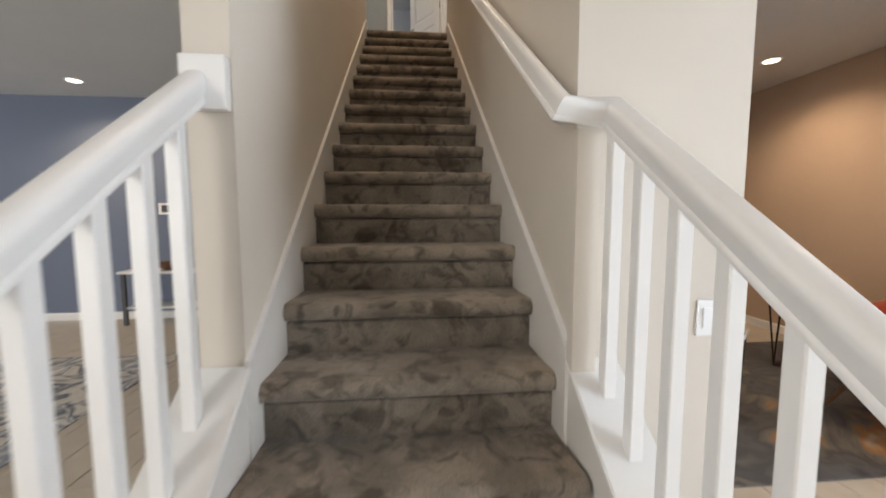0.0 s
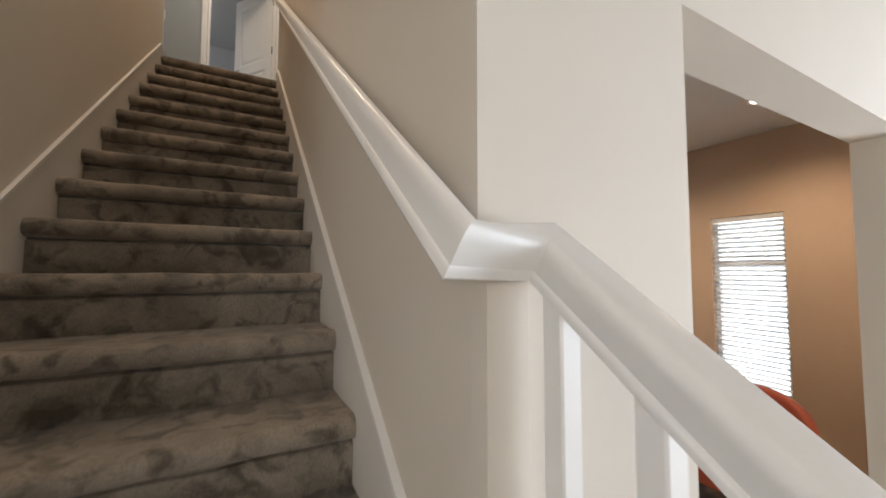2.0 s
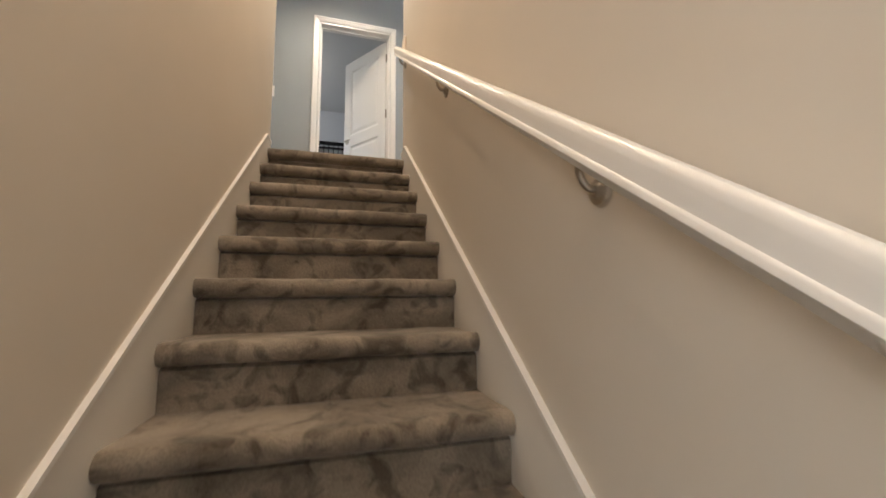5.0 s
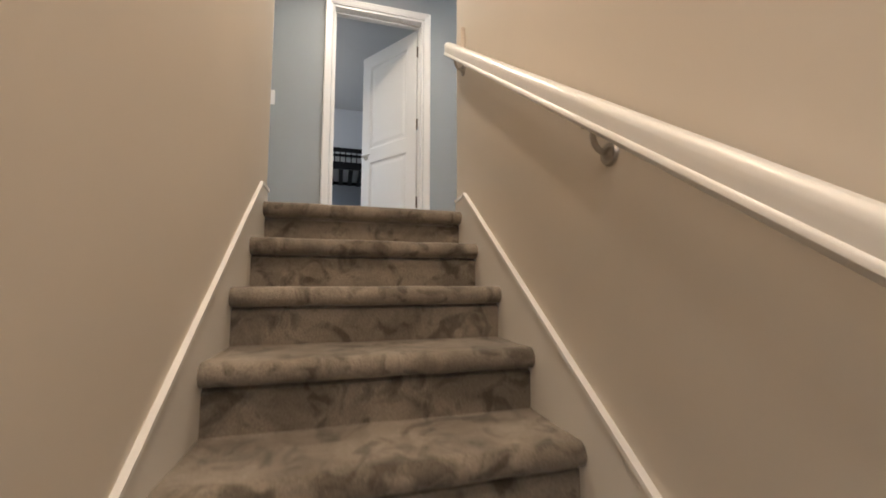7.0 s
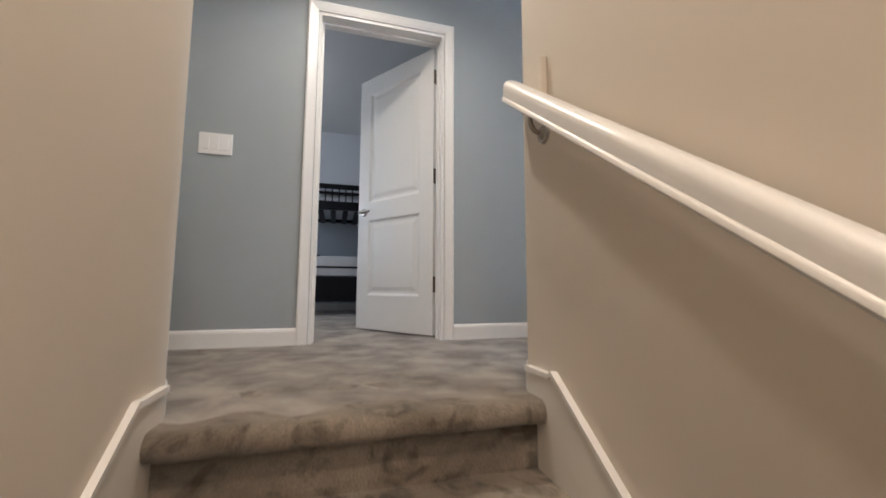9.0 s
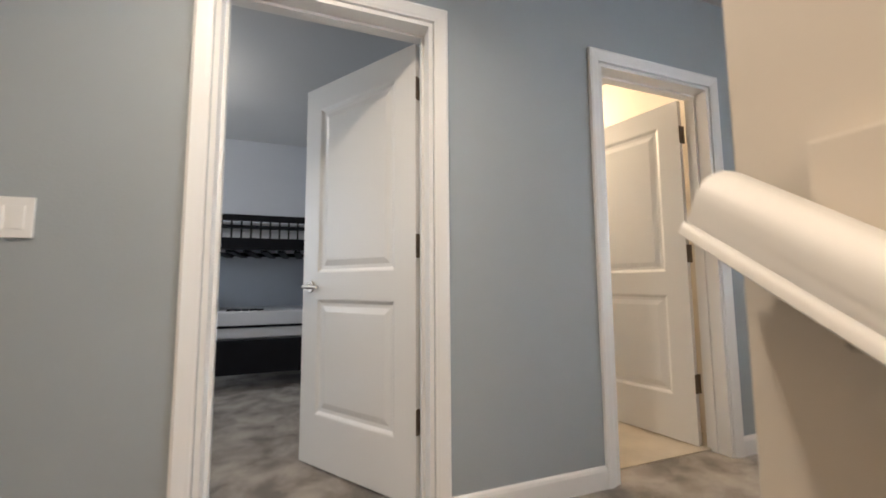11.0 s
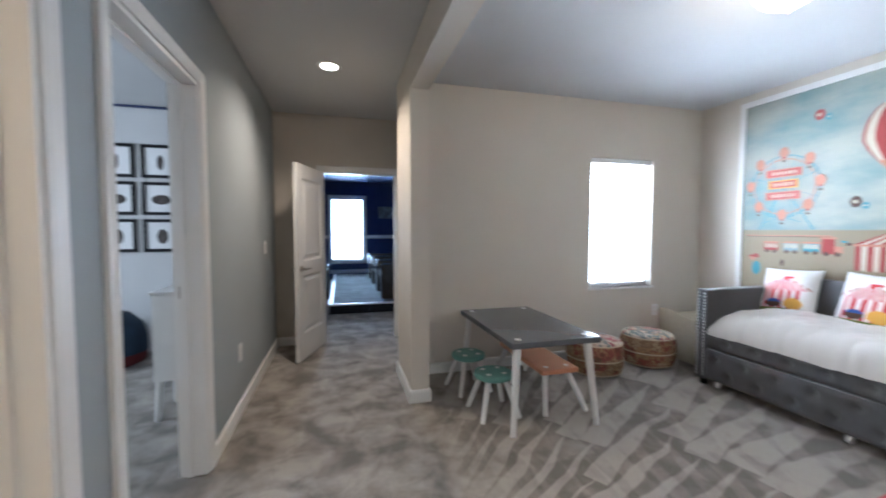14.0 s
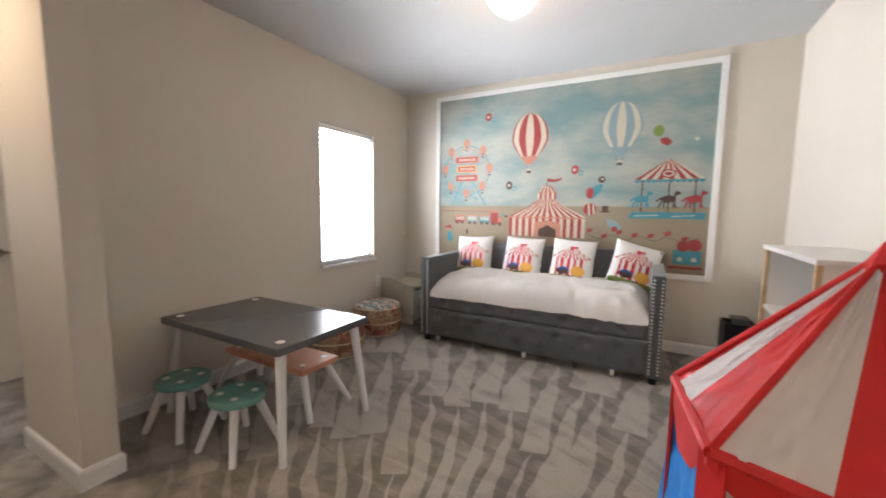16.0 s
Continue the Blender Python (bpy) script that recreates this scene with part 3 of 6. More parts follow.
def jamb_y(parent, d, y0, y1, h):
    """Lining of a doorway in a wall along x."""
    bm = bmesh.new()
    e = 0.003
    box(bm, d[0] - 0.001, d[0] + 0.016, y0 - e, y1 + e, 0, h)
    box(bm, d[1] - 0.016, d[1] + 0.001, y0 - e, y1 + e, 0, h)
    box(bm, d[0] + 0.016, d[1] - 0.016, y0 - e, y1 + e, h - 0.016, h + 0.001)
    part("jamb", bm, M_TRIM, parent)
    bm = bmesh.new()
    ys = y0 + 0.062
    box(bm, d[0] + 0.016, d[0] + 0.027, ys, ys + 0.03, 0, h - 0.016)
    box(bm, d[1] - 0.027, d[1] - 0.016, ys, ys + 0.03, 0, h - 0.016)
    box(bm, d[0] + 0.027, d[1] - 0.027, ys, ys + 0.03, h - 0.027, h - 0.016)
    part("stop", bm, M_TRIM, parent)


DOORS = []
for i, (d, lab) in enumerate(((D1, "open white two-panel door to the bunk room in a moulded frame"), (D2, "open white two-panel door to the lit bathroom in a moulded frame"), (D3, "white moulded doorway with its door swung into the sports bedroom"))):
    dr = thing(f"door_{i + 1}", 0, 0, 0, lab, "door", kind="structure")
    casing(dr, (d[0], YN, 0), (d[1], YN, 0), (0, -1, 0), DH)
    jamb_y(dr, d, YN, YN + 0.12, DH)
    DOORS.append(dr)
leaf(DOORS[0], 0.506, 1.368, 126.0, 0.746, 1.915, -1)
leaf(DOORS[1], 2.072, 1.376, 103.5, 0.705, 1.915, -1)
leaf(DOORS[2], 2.425, 1.385, 86.0, 0.715, 1.915, 1)
bm = bmesh.new()
box(bm, D3[1] - 0.018, D3[1] - 0.0155, YN + 0.072, YN + 0.10, 0.90, 0.96, 0.0005)
part("strike_plate", bm, M_BRONZE, DOORS[2], "dark metal strike plate")
dr = thing("door_4", 0, 0, 0, "white double door to the home theatre, one leaf open", "door", kind="structure")
D4H = 1.865
casing(dr, (XE, D4[1], 0), (XE, D4[0], 0), (-1, 0, 0), D4H)
bm = bmesh.new()
box(bm, XE - 0.003, XE + 0.123, D4[0] - 0.001, D4[0] + 0.016, 0, D4H)
box(bm, XE - 0.003, XE + 0.123, D4[1] - 0.016, D4[1] + 0.001, 0, D4H)
box(bm, XE - 0.003, XE + 0.123, D4[0] + 0.016, D4[1] - 0.016, D4H - 0.016, D4H + 0.001)
part("jamb", bm, M_TRIM, dr)
leaf(dr, XE - 0.012, D4[1] - 0.005, 161.0, 0.665, 1.835, -1)
leaf(dr, XE + 0.03, D4[0] + 0.02, 90.0, 0.765, 1.835, 1)


M_SLAT = mat("white_blind_slat", (0.80, 0.81, 0.82), 0.45)
M_GLASS = bpy.data.materials.new("window_glass")
M_GLASS.use_nodes = True
gb = M_GLASS.node_tree.nodes["Principled BSDF"]
gb.inputs["Base Color"].default_value = (0.95, 0.98, 1, 1)
gb.inputs["Transmission Weight"].default_value, gb.inputs["Roughness"].default_value, gb.inputs["IOR"].default_value = 1.0, 0.0, 1.1


def window_x(name, x, y0, y1, z0, z1, label, tilt, meeting=None):
    """A white sash window in a wall facing -x, with a sill and a slatted blind."""
    wd = thing(name, 0, 0, 0, label, "window", kind="structure")
    bm = bmesh.new()
    a, f = x + 0.06, 0.035
    for b in ((y0, y0 + f, z0, z1), (y1 - f, y1, z0, z1), (y0 + f, y1 - f, z0, z0 + f), (y0 + f, y1 - f, z1 - f, z1)):
        box(bm, a, a + 0.05, *b)
    if meeting:
        box(bm, a, a + 0.05, y0 + f, y1 - f, meeting - 0.018, meeting + 0.018)
    part("window_frame", bm, M_TRIM, wd)
    bm = bmesh.new()
    box(bm, a + 0.022, a + 0.026, y0 + f, y1 - f, z0 + f, z1 - f)
    part("pane", bm, M_GLASS, wd).visible_shadow = False
    bm = bmesh.new()
    box(bm, x - 0.022, a, y0 - 0.02, y1 + 0.02, z0 - 0.022, z0, 0.004)
    part("window_sill", bm, M_TRIM, wd)
    bm = bmesh.new()
    box(bm, x + 0.012, x + 0.052, y0 + 0.006, y1 - 0.006, z1 - 0.045, z1 - 0.002, 0.003)
    hd = part("blind_headrail", bm, M_WHITE, wd)
    me = bpy.data.meshes.new("slat")
    bm = bmesh.new()
    box(bm, -0.022, 0.022, y0 + 0.003, y1 - 0.003, -0.0012, 0.0012)
    bm.to_mesh(me)
    bm.free()
    me.materials.append(M_SLAT)
    n = int((z1 - z0 - 0.06) / 0.042)
    for i in range(n):
        s = new("slat", me)
        s.parent = wd
        s.matrix_local = pose(x + 0.032, 0, z1 - 0.066 - 0.042 * i, 0, tilt, 0)
    bm = bmesh.new()
    for yc in (y0 + 0.12, y1 - 0.12):
        tube(bm, (x + 0.008, yc, z0 + 0.01), (x + 0.008, yc, z1 - 0.03), 0.0015, None, 6)
    part("blind_cord", bm, M_WHITE, wd)
    return wd


window_x("window_1", XW, *WIN, "bright playroom window with open white slatted blind", 14)
window_x("window_2", 4.07, *LW, "narrow living room window with open white slatted blind", 30, meeting=-1.86)
window_x("window_3", 10.9, 0.0, 0.79, 0.47, 2.04, "bright theatre window with white trim and blind", 8)
tw = thing("window_trim", 10.9, 0, 0, "white painted trim round the theatre window", "trim", kind="structure")
bm = bmesh.new()
for b in ((-0.07, 0.0, 0.40, 2.11), (0.79, 0.86, 0.40, 2.11), (0.0, 0.79, 2.04, 2.11), (0.0, 0.79, 0.40, 0.445)):
    box(bm, -0.018, 0.0, *b)
part("trim_boards", bm, M_TRIM, tw)

# baseboards
def base_run(name, runs, z=0.0, h=0.092, label="white painted baseboard with a rounded top"):
    """Runs of (x0, y0, x1, y1, nx, ny): along a wall's foot, standing out by the normal n."""
    b = thing(name, 0, 0, z, label, "baseboard", kind="structure")
    for x0, y0, x1, y1, nx, ny in runs:
        bm = bmesh.new()
        t = 0.014
        pr = [(0.0, 0.0), (t, 0.0), (t, h - 0.018), (t - 0.004, h - 0.006), (0.003, h), (0.0, h)]
        lo = [bm.verts.new((x0 + nx * p, y0 + ny * p, q)) for p, q in pr]
        hi = [bm.verts.new((x1 + nx * p, y1 + ny * p, q)) for p, q in pr]
        for i in range(6):
            bm.faces.new((lo[i], hi[i], hi[(i + 1) % 6], lo[(i + 1) % 6]))
        bm.faces.new(lo)
        bm.faces.new(list(reversed(hi)))
        bmesh.ops.recalc_face_normals(bm, faces=bm.faces)
        part("baseboard_run", bm, M_TRIM, b)


C = 0.062
base_run("baseboard_hall", [(-1.63, YN, D1[0] - C, YN, 0, -1), (D1[1] + C, YN, D2[0] - C, YN, 0, -1), (D2[1] + C, YN, D3[0] - C, YN, 0, -1), (D3[1] + C, YN, XE, YN, 0, -1), (XE, YN - 0.014, XE, D4[1] + C, -1, 0),
                            (XE, D4[0] - C, XE, -1.0, -1, 0), (XS - 0.014, 0.10, XW + 0.134, 0.10, 0, 1), (XW + 0.12, 0.10, XW + 0.12, -1.0, 1, 0), (XW + 0.134, -1.0, XE - 0.014, -1.0, 0, 1), (XS, 0.10, XS, -0.03, -1, 0), (XS - 0.014, -0.03, XW, -0.03, 0, -1), (-1.63, 0.10, XL, 0.10, 0, 1), (XR, 0.10, XP + 0.014, 0.10, 0, 1)])
base_run("baseboard_playroom", [(XW, -0.044, XW, YM, -1, 0), (XP, YM, XW - 0.014, YM, 0, 1), (XP, YM + 0.014, XP, 0.10, 1, 0)])
base_run("baseboard_bunk_room", [(-2.38, 4.37, 1.08, 4.37, 0, -1)])
base_run("baseboard_theatre", [(10.9, -2.0, 10.9, 3.0, -1, 0)], 0.155)
base_run("baseboard_lower", [(-8, 0.32, XL - 0.125, 0.32, 0, -1), (4.07, -3.49, 4.07, 0.1, -1, 0), (XP, 0.1, 4.056, 0.1, 0, -1), (0.642, -3.66, OPN[0], -3.66, 0, -1), (OPN[1], -3.66, 4.07, -3.66, 0, -1)], LF)

# ceiling lights, switches, small fixtures
def downlight(x, y, z, label="round white recessed downlight, lit"):
    d = thing("downlight", x, y, z, label, "ceiling light", "recessed downlights")
    bm = bmesh.new()
    lathe(bm, [(0.062, -0.002), (0.066, -0.006), (0.084, -0.006), (0.086, -0.002), (0.086, -0.0005)], 0, 0, 0)
    part("trim_ring", bm, M_WHITE, d, smooth=True)
    bm = bmesh.new()
    lathe(bm, [(0.058, -0.0075), (0.061, -0.0065), (0.061, -0.0062)], 0, 0, 0)
    part("lens", bm, M_LAMP, d, "glowing round lens")


# the last two CAN_UP fixtures only go with the added stair lamps
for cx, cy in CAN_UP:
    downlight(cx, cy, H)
for cx, cy in CAN_LOW:
    downlight(cx, cy, LC)

M_DOME = glow("frosted_lit_glass", (1.0, 0.84, 0.60), 1.5)


def dome_light(x, y, label):
    """A flush ceiling light: a metal pan, a frosted bowl and a finial."""
    dm = thing("dome_light", x, y, H, label, "ceiling light", "dome ceiling lights")
    bm = bmesh.new()
    lathe(bm, [(0.13, -0.001), (0.15, -0.012), (0.15, -0.03), (0.11, -0.034)], 0, 0, 0)
    part("pan", bm, M_STEEL, dm, smooth=True)
    bm = bmesh.new()
    lathe(bm, [(0.004, -0.165), (0.05, -0.158), (0.10, -0.13), (0.14, -0.085), (0.155, -0.045), (0.15, -0.036)], 0, 0, 0)
    part("glass_shade", bm, M_DOME, dm, "frosted white glass bowl", smooth=True).visible_shadow = False
    bm = bmesh.new()
    lathe(bm, [(0.003, -0.19), (0.012, -0.183), (0.008, -0.174), (0.016, -0.168), (0.016, -0.164)], 0, 0, 0, 14)
    part("finial", bm, M_STEEL, dm, smooth=True)


dome_light(2.41, -1.515, "frosted glass dome ceiling light with a metal finial, lit")
dome_light(-1.0, 2.85, "lit frosted dome ceiling light in the bunk room")

sm = thing("smoke_detector", 2.74, 0.90, H, "round white smoke detector on the hall ceiling", "smoke detector")
bm = bmesh.new()
lathe(bm, [(0.045, -0.036), (0.056, -0.030), (0.062, -0.014), (0.065, -0.001)], 0, 0, 0)
part("housing", bm, M_WHITE, sm, smooth=True)
bm = bmesh.new()
lathe(bm, [(0.016, -0.040), (0.020, -0.037), (0.020, -0.0355)], 0, 0, 0, 16)
part("test_button", bm, M_WHITE, sm)


def wall_plate(name, m, n, label, category, outlet=False):
    """A white plate in its own xz plane that faces -y, with n rockers or sockets."""
    p = tagged(new(name), label, category)
    p.empty_display_size = 0.05
    p.matrix_world = m
    w = 0.035 + 0.023 * (n - 1) if not outlet else 0.035
    bm = bmesh.new()
    box(bm, -w, w, -0.006, 0.0, -0.058, 0.058, 0.002)
    part("plate", bm, M_WHITE, p)
    for i in range(n):
        bm = bmesh.new()
        if outlet:
            z = 0.020 if i else -0.020
            box(bm, -0.014, 0.014, -0.008, -0.0055, z - 0.013, z + 0.013, 0.001)
            part("socket", bm, M_SKIRT, p)
        else:
            x = (i - (n - 1) / 2) * 0.046
            vs = box(bm, x - 0.016, x + 0.016, -0.010, -0.0055, -0.033, 0.033, 0.001)
            part("rocker", bm, M_WHITE, p)
    return p


wall_plate("light_switch", pose(-0.744, YN, 1.078), 3, "white three-gang light switch on the blue-grey wall", "light switch")
wall_plate("light_switch", pose(0.930, -3.66, -2.515), 1, "white single rocker light switch on the greige wall", "light switch")
wall_plate("light_switch", pose(4.79, YN, 1.08), 1, "white single light switch far along the hall", "light switch")
wall_plate("power_outlet", pose(3.83, YN, 0.41), 2, "white wall outlet low on the blue-grey wall", "outlet", True)
wall_plate("power_outlet", pose(XW, -2.50, 0.43, 0, 0, -90), 2, "white wall outlet under the playroom window", "outlet", True)

# playroom ------------------------------------------------------------------
M_SOFA = mat("charcoal_tufted_fabric", (0.085, 0.084, 0.088), 0.85, vary=0.18, vscale=6, bump=0.35, bscale=350, sheen=0.3)
M_BEDDING = mat("white_bed_linen", (0.74, 0.71, 0.68), 0.85, vary=0.05, vscale=3, bump=0.5, bscale=14, sheen=0.1)
M_NAIL = mat("silver_nailhead", (0.62, 0.60, 0.58), 0.3, 1.0)
M_TABLE = mat("grey_lacquered_top", (0.105, 0.108, 0.115), 0.22, vary=0.06, vscale=3)
M_LEG = mat("white_painted_wood", (0.74, 0.72, 0.69), 0.4, vary=0.04, vscale=8)
M_MINT = mat("mint_green_painted_wood", (0.13, 0.30, 0.255), 0.4, vary=0.06, vscale=10)
M_CORAL = mat("coral_orange_painted_wood", (0.56, 0.235, 0.125), 0.35, vary=0.08, vscale=8)
M_PINE = mat("pale_pine_wood", (0.62, 0.44, 0.25), 0.5, vary=0.2, vscale=14)
M_BLACK = mat("black_painted_wood", (0.008, 0.008, 0.011), 0.5, vary=0.2, vscale=8, spec=0.2)
M_RED = mat("red_circus_ink", (0.27, 0.034, 0.030), 0.8, vary=0.1, vscale=40)
M_CREAM = mat("cream_circus_ink", (0.49, 0.43, 0.33), 0.8, vary=0.06, vscale=30)
M_TEAL = mat("teal_circus_ink", (0.05, 0.22, 0.27), 0.8, vary=0.1, vscale=40)
M_GREYBLUE = mat("grey_blue_circus_ink", (0.20, 0.27, 0.29), 0.8, vary=0.1, vscale=40)
M_BROWN = mat("dark_brown_circus_ink", (0.07, 0.035, 0.025), 0.8)
M_PEACH = mat("peach_circus_ink", (0.42, 0.18, 0.12), 0.8, vary=0.1, vscale=40)
M_YELLOW = mat("amber_circus_ink", (0.68, 0.36, 0.06), 0.8)
M_GREEN = mat("grass_green_ink", (0.17, 0.24, 0.05), 0.8, vary=0.2, vscale=60)
M_BLUE = mat("bright_blue_ink", (0.02, 0.08, 0.30), 0.8)

INKS = [M_RED, M_CREAM, M_TEAL, M_GREYBLUE, M_BROWN, M_PEACH, M_YELLOW, M_GREEN]
RED, CREAM, TEAL, GBLUE, BROWN, PEACH, AMBER, GREEN = range(8)


def sky_print():
    """Faded teal sky with soft cream clouds over a sandy ground."""
    m = mat("printed_sky_mural", (0.4, 0.5, 0.5), 0.75)
    nt = m.node_tree
    b = nt.nodes["Principled BSDF"]
    tc = nt.nodes["Texture Coordinate"]
    mp = nt.nodes.new("ShaderNodeMapping")
    mp.inputs["Scale"].default_value = (1.0, 1.0, 2.1)
    nt.links.new(tc.outputs["Object"], mp.inputs["Vector"])
    n = nt.nodes.new("ShaderNodeTexNoise")
    n.inputs["Scale"].default_value, n.inputs["Detail"].default_value, n.inputs["Roughness"].default_value = 1.5, 7, 0.55
    nt.links.new(mp.outputs["Vector"], n.inputs["Vector"])
    r = nt.nodes.new("ShaderNodeValToRGB")
    cr = r.color_ramp
    cr.elements[0].position, cr.elements[1].position = 0.38, 0.62
    cr.elements[0].color, cr.elements[1].color = (0.150, 0.232, 0.230, 1), (0.335, 0.335, 0.290, 1)
    nt.links.new(n.outputs["Fac"], r.inputs["Fac"])
    sx = nt.nodes.new("ShaderNodeSeparateXYZ")
    nt.links.new(tc.outputs["Object"], sx.inputs["Vector"])
    r2 = nt.nodes.new("ShaderNodeValToRGB")
    r2.color_ramp.elements[0].position, r2.color_ramp.elements[1].position = 0.555, 0.565
    nt.links.new(sx.outputs["Z"], r2.inputs["Fac"])
    mix = nt.nodes.new("ShaderNodeMix")
    mix.data_type = "RGBA"
    mix.inputs[6].default_value = (0.235, 0.190, 0.125, 1)
    nt.links.new(r2.outputs["Color"], mix.inputs["Factor"])
    nt.links.new(r.outputs["Color"], mix.inputs[7])
    nt.links.new(mix.outputs[2], b.inputs["Base Color"])
    return m


MX0, MX1, MZ0, MZ1 = 1.235, 3.72, 0.675, 2.345
mural = thing("wall_mural", 0, YM, MZ0, "large framed circus wall mural with balloons, striped tent and carousel", "mural")
bm = bmesh.new()
box(bm, MX0, MX1, 0.0, 0.008, 0.0, MZ1 - MZ0)
part("printed_panel", bm, sky_print(), mural, "faded teal sky and sand print")
bm = bmesh.new()
fw, fd = 0.045, 0.022
for b in ((MX0 - fw, MX0, -fw, MZ1 - MZ0 + fw), (MX1, MX1 + fw, -fw, MZ1 - MZ0 + fw), (MX0, MX1, -fw, 0), (MX0, MX1, MZ1 - MZ0, MZ1 - MZ0 + fw)):
    box(bm, b[0], b[1], 0, fd, b[2], b[3], 0.004)
part("frame_moulding", bm, M_TRIM, mural, "white picture moulding")


class Print:
    """Flat printed shapes on the mural; each new shape lies a hair above the last."""

    def __init__(self):
        self.bm = bmesh.new()
        self.d = 0.0095

    def poly(self, ink, pts):
        self.d += 0.00006
        f = self.bm.faces.new([self.bm.verts.new((x, self.d, z - MZ0)) for x, z in pts])
        f.material_index = ink
        f.normal_update()
        if f.normal.y < 0:
            f.normal_flip()
        return self

    def disc(self, ink, x, z, rx, rz=None, n=20, a0=0, a1=360):
        rz = rx if rz is None else rz
        return self.poly(ink, [(x + rx * math.cos(radians(a0 + (a1 - a0) * i / n)), z + rz * math.sin(radians(a0 + (a1 - a0) * i / n))) for i in range(n + (a1 - a0 < 360))])

    def line(self, ink, x0, z0, x1, z1, w=0.006):
        d = Vector((x1 - x0, z1 - z0)).normalized()
        o = Vector((-d.y, d.x)) * w / 2
        return self.poly(ink, [(x0 + o.x, z0 + o.y), (x1 + o.x, z1 + o.y), (x1 - o.x, z1 - o.y), (x0 - o.x, z0 - o.y)])

    def rect(self, ink, x0, x1, z0, z1):
        return self.poly(ink, [(x0, z0), (x1, z0), (x1, z1), (x0, z1)])

    def done(self, name, label):
        part(name, self.bm, INKS, mural, label)


def balloon(cx, ztop, zbot, rx, ink, cup):
    p = Print()
    h = ztop - zbot
    n = 7

    def prof(t):
        if t < 0.52:
            return math.sin(math.acos(max(-1, min(1, 1 - t / 0.52)))) if t > 0 else 0.0
        return max(0.17, 1 - 0.83 * ((t - 0.52) / 0.48) ** 1.35)
    for i in range(n):
        pts_l, pts_r = [], []
        for j in range(17):
            t = j / 16 * 0.84
            w = rx * prof(t)
            a, b = math.sin(math.pi * (i / n - 0.5)), math.sin(math.pi * ((i + 1) / n - 0.5))
            pts_l.append((cx + w * a, ztop - h * t))
            pts_r.append((cx + w * b, ztop - h * t))
        p.poly(CREAM if i % 2 else ink, pts_l[1:] + list(reversed(pts_r[1:])) + [(cx, ztop)])
    w = rx * prof(0.84)
    p.poly(cup, [(cx - w, ztop - h * 0.84), (cx - rx * 0.17, zbot), (cx + rx * 0.17, zbot), (cx + w, ztop - h * 0.84)])
    p.rect(BROWN, cx - 0.022, cx + 0.022, zbot - 0.085, zbot - 0.06)
    p.rect(CREAM, cx - 0.024, cx + 0.024, zbot - 0.058, zbot - 0.045)
    p.line(BROWN, cx - 0.02, zbot - 0.05, cx - 0.025, zbot, 0.003)
    p.line(BROWN, cx + 0.02, zbot - 0.05, cx + 0.025, zbot, 0.003)
    return p


balloon(2.725, 2.13, 1.64, 0.178, RED, PEACH).done("balloon", "red and cream striped hot-air balloon")
balloon(1.92, 2.14, 1.68, 0.168, GBLUE, GBLUE).done("balloon", "grey-blue and cream striped hot-air balloon")

p = Print()
# striped circus tent
xl, xr, zb, zs = 2.91, 2.18, 0.94, 1.125
n = 22
for i in range(n):
    a, b = i / n, (i + 1) / n
    ink = RED if i % 2 == 0 else CREAM
    p.rect(ink, xl + (xr - xl) * a, xl + (xr - xl) * b, zb, zs)
    tl, tr = 2.61, 2.47
    xa, xb = xl + 0.02 + (xr - xl - 0.04) * a, xl + 0.02 + (xr - xl - 0.04) * b
    ma, mb = 2.72 - 0.36 * a, 2.72 - 0.36 * b
    p.poly(ink, [(xa, zs), (xb, zs), (mb, 1.225), (tr + (tl - tr) * (1 - b), 1.31), (tr + (tl - tr) * (1 - a), 1.31), (ma, 1.225)])
p.rect(PEACH, xl + 0.01, xr - 0.01, zs - 0.008, zs + 0.006)
for i in range(8):
    a, b = i / 8, (i + 1) / 8
    p.rect(RED if i % 2 else CREAM, 2.63 - 0.18 * a, 2.63 - 0.18 * b, 1.30, 1.365)
    p.poly(RED if i % 2 else CREAM, [(2.62 - 0.16 * a, 1.37), (2.62 - 0.16 * b, 1.37), (2.575 - 0.07 * b, 1.43), (2.575 - 0.07 * a, 1.43)])
p.rect(PEACH, 2.45, 2.63, 1.362, 1.372)
p.poly(PEACH, [(2.66, zb), (2.39, zb), (2.40, 1.075), (2.525, 1.10), (2.65, 1.075)])
p.poly(BROWN, [(2.61, zb), (2.44, zb), (2.44, 1.01), (2.525, 1.055), (2.61, 1.01)])
p.line(BROWN, 2.54, 1.42, 2.54, 1.50, 0.006)
p.poly(RED, [(2.54, 1.50), (2.47, 1.485), (2.40, 1.505), (2.42, 1.475), (2.47, 1.46), (2.54, 1.468)])
p.done("striped_tent", "red and cream striped big top")

p = Print()
# big wheel with balloon gondolas and three banners
fx, fz, fr = 3.395, 1.60, 0.26
p.line(TEAL, fx, fz, 3.57, 1.24, 0.010).line(TEAL, fx, fz, 3.17, 1.24, 0.010).line(TEAL, 3.50, 1.38, 3.26, 1.30, 0.005).line(TEAL, 3.29, 1.38, 3.53, 1.30, 0.005)
for i in range(24):
    a, b = radians(15 * i), radians(15 * i + 15)
    for q in (fr, fr - 0.03):
        p.line(PEACH if q < fr else TEAL, fx + q * math.cos(a), fz + q * math.sin(a), fx + q * math.cos(b), fz + q * math.sin(b), 0.008)
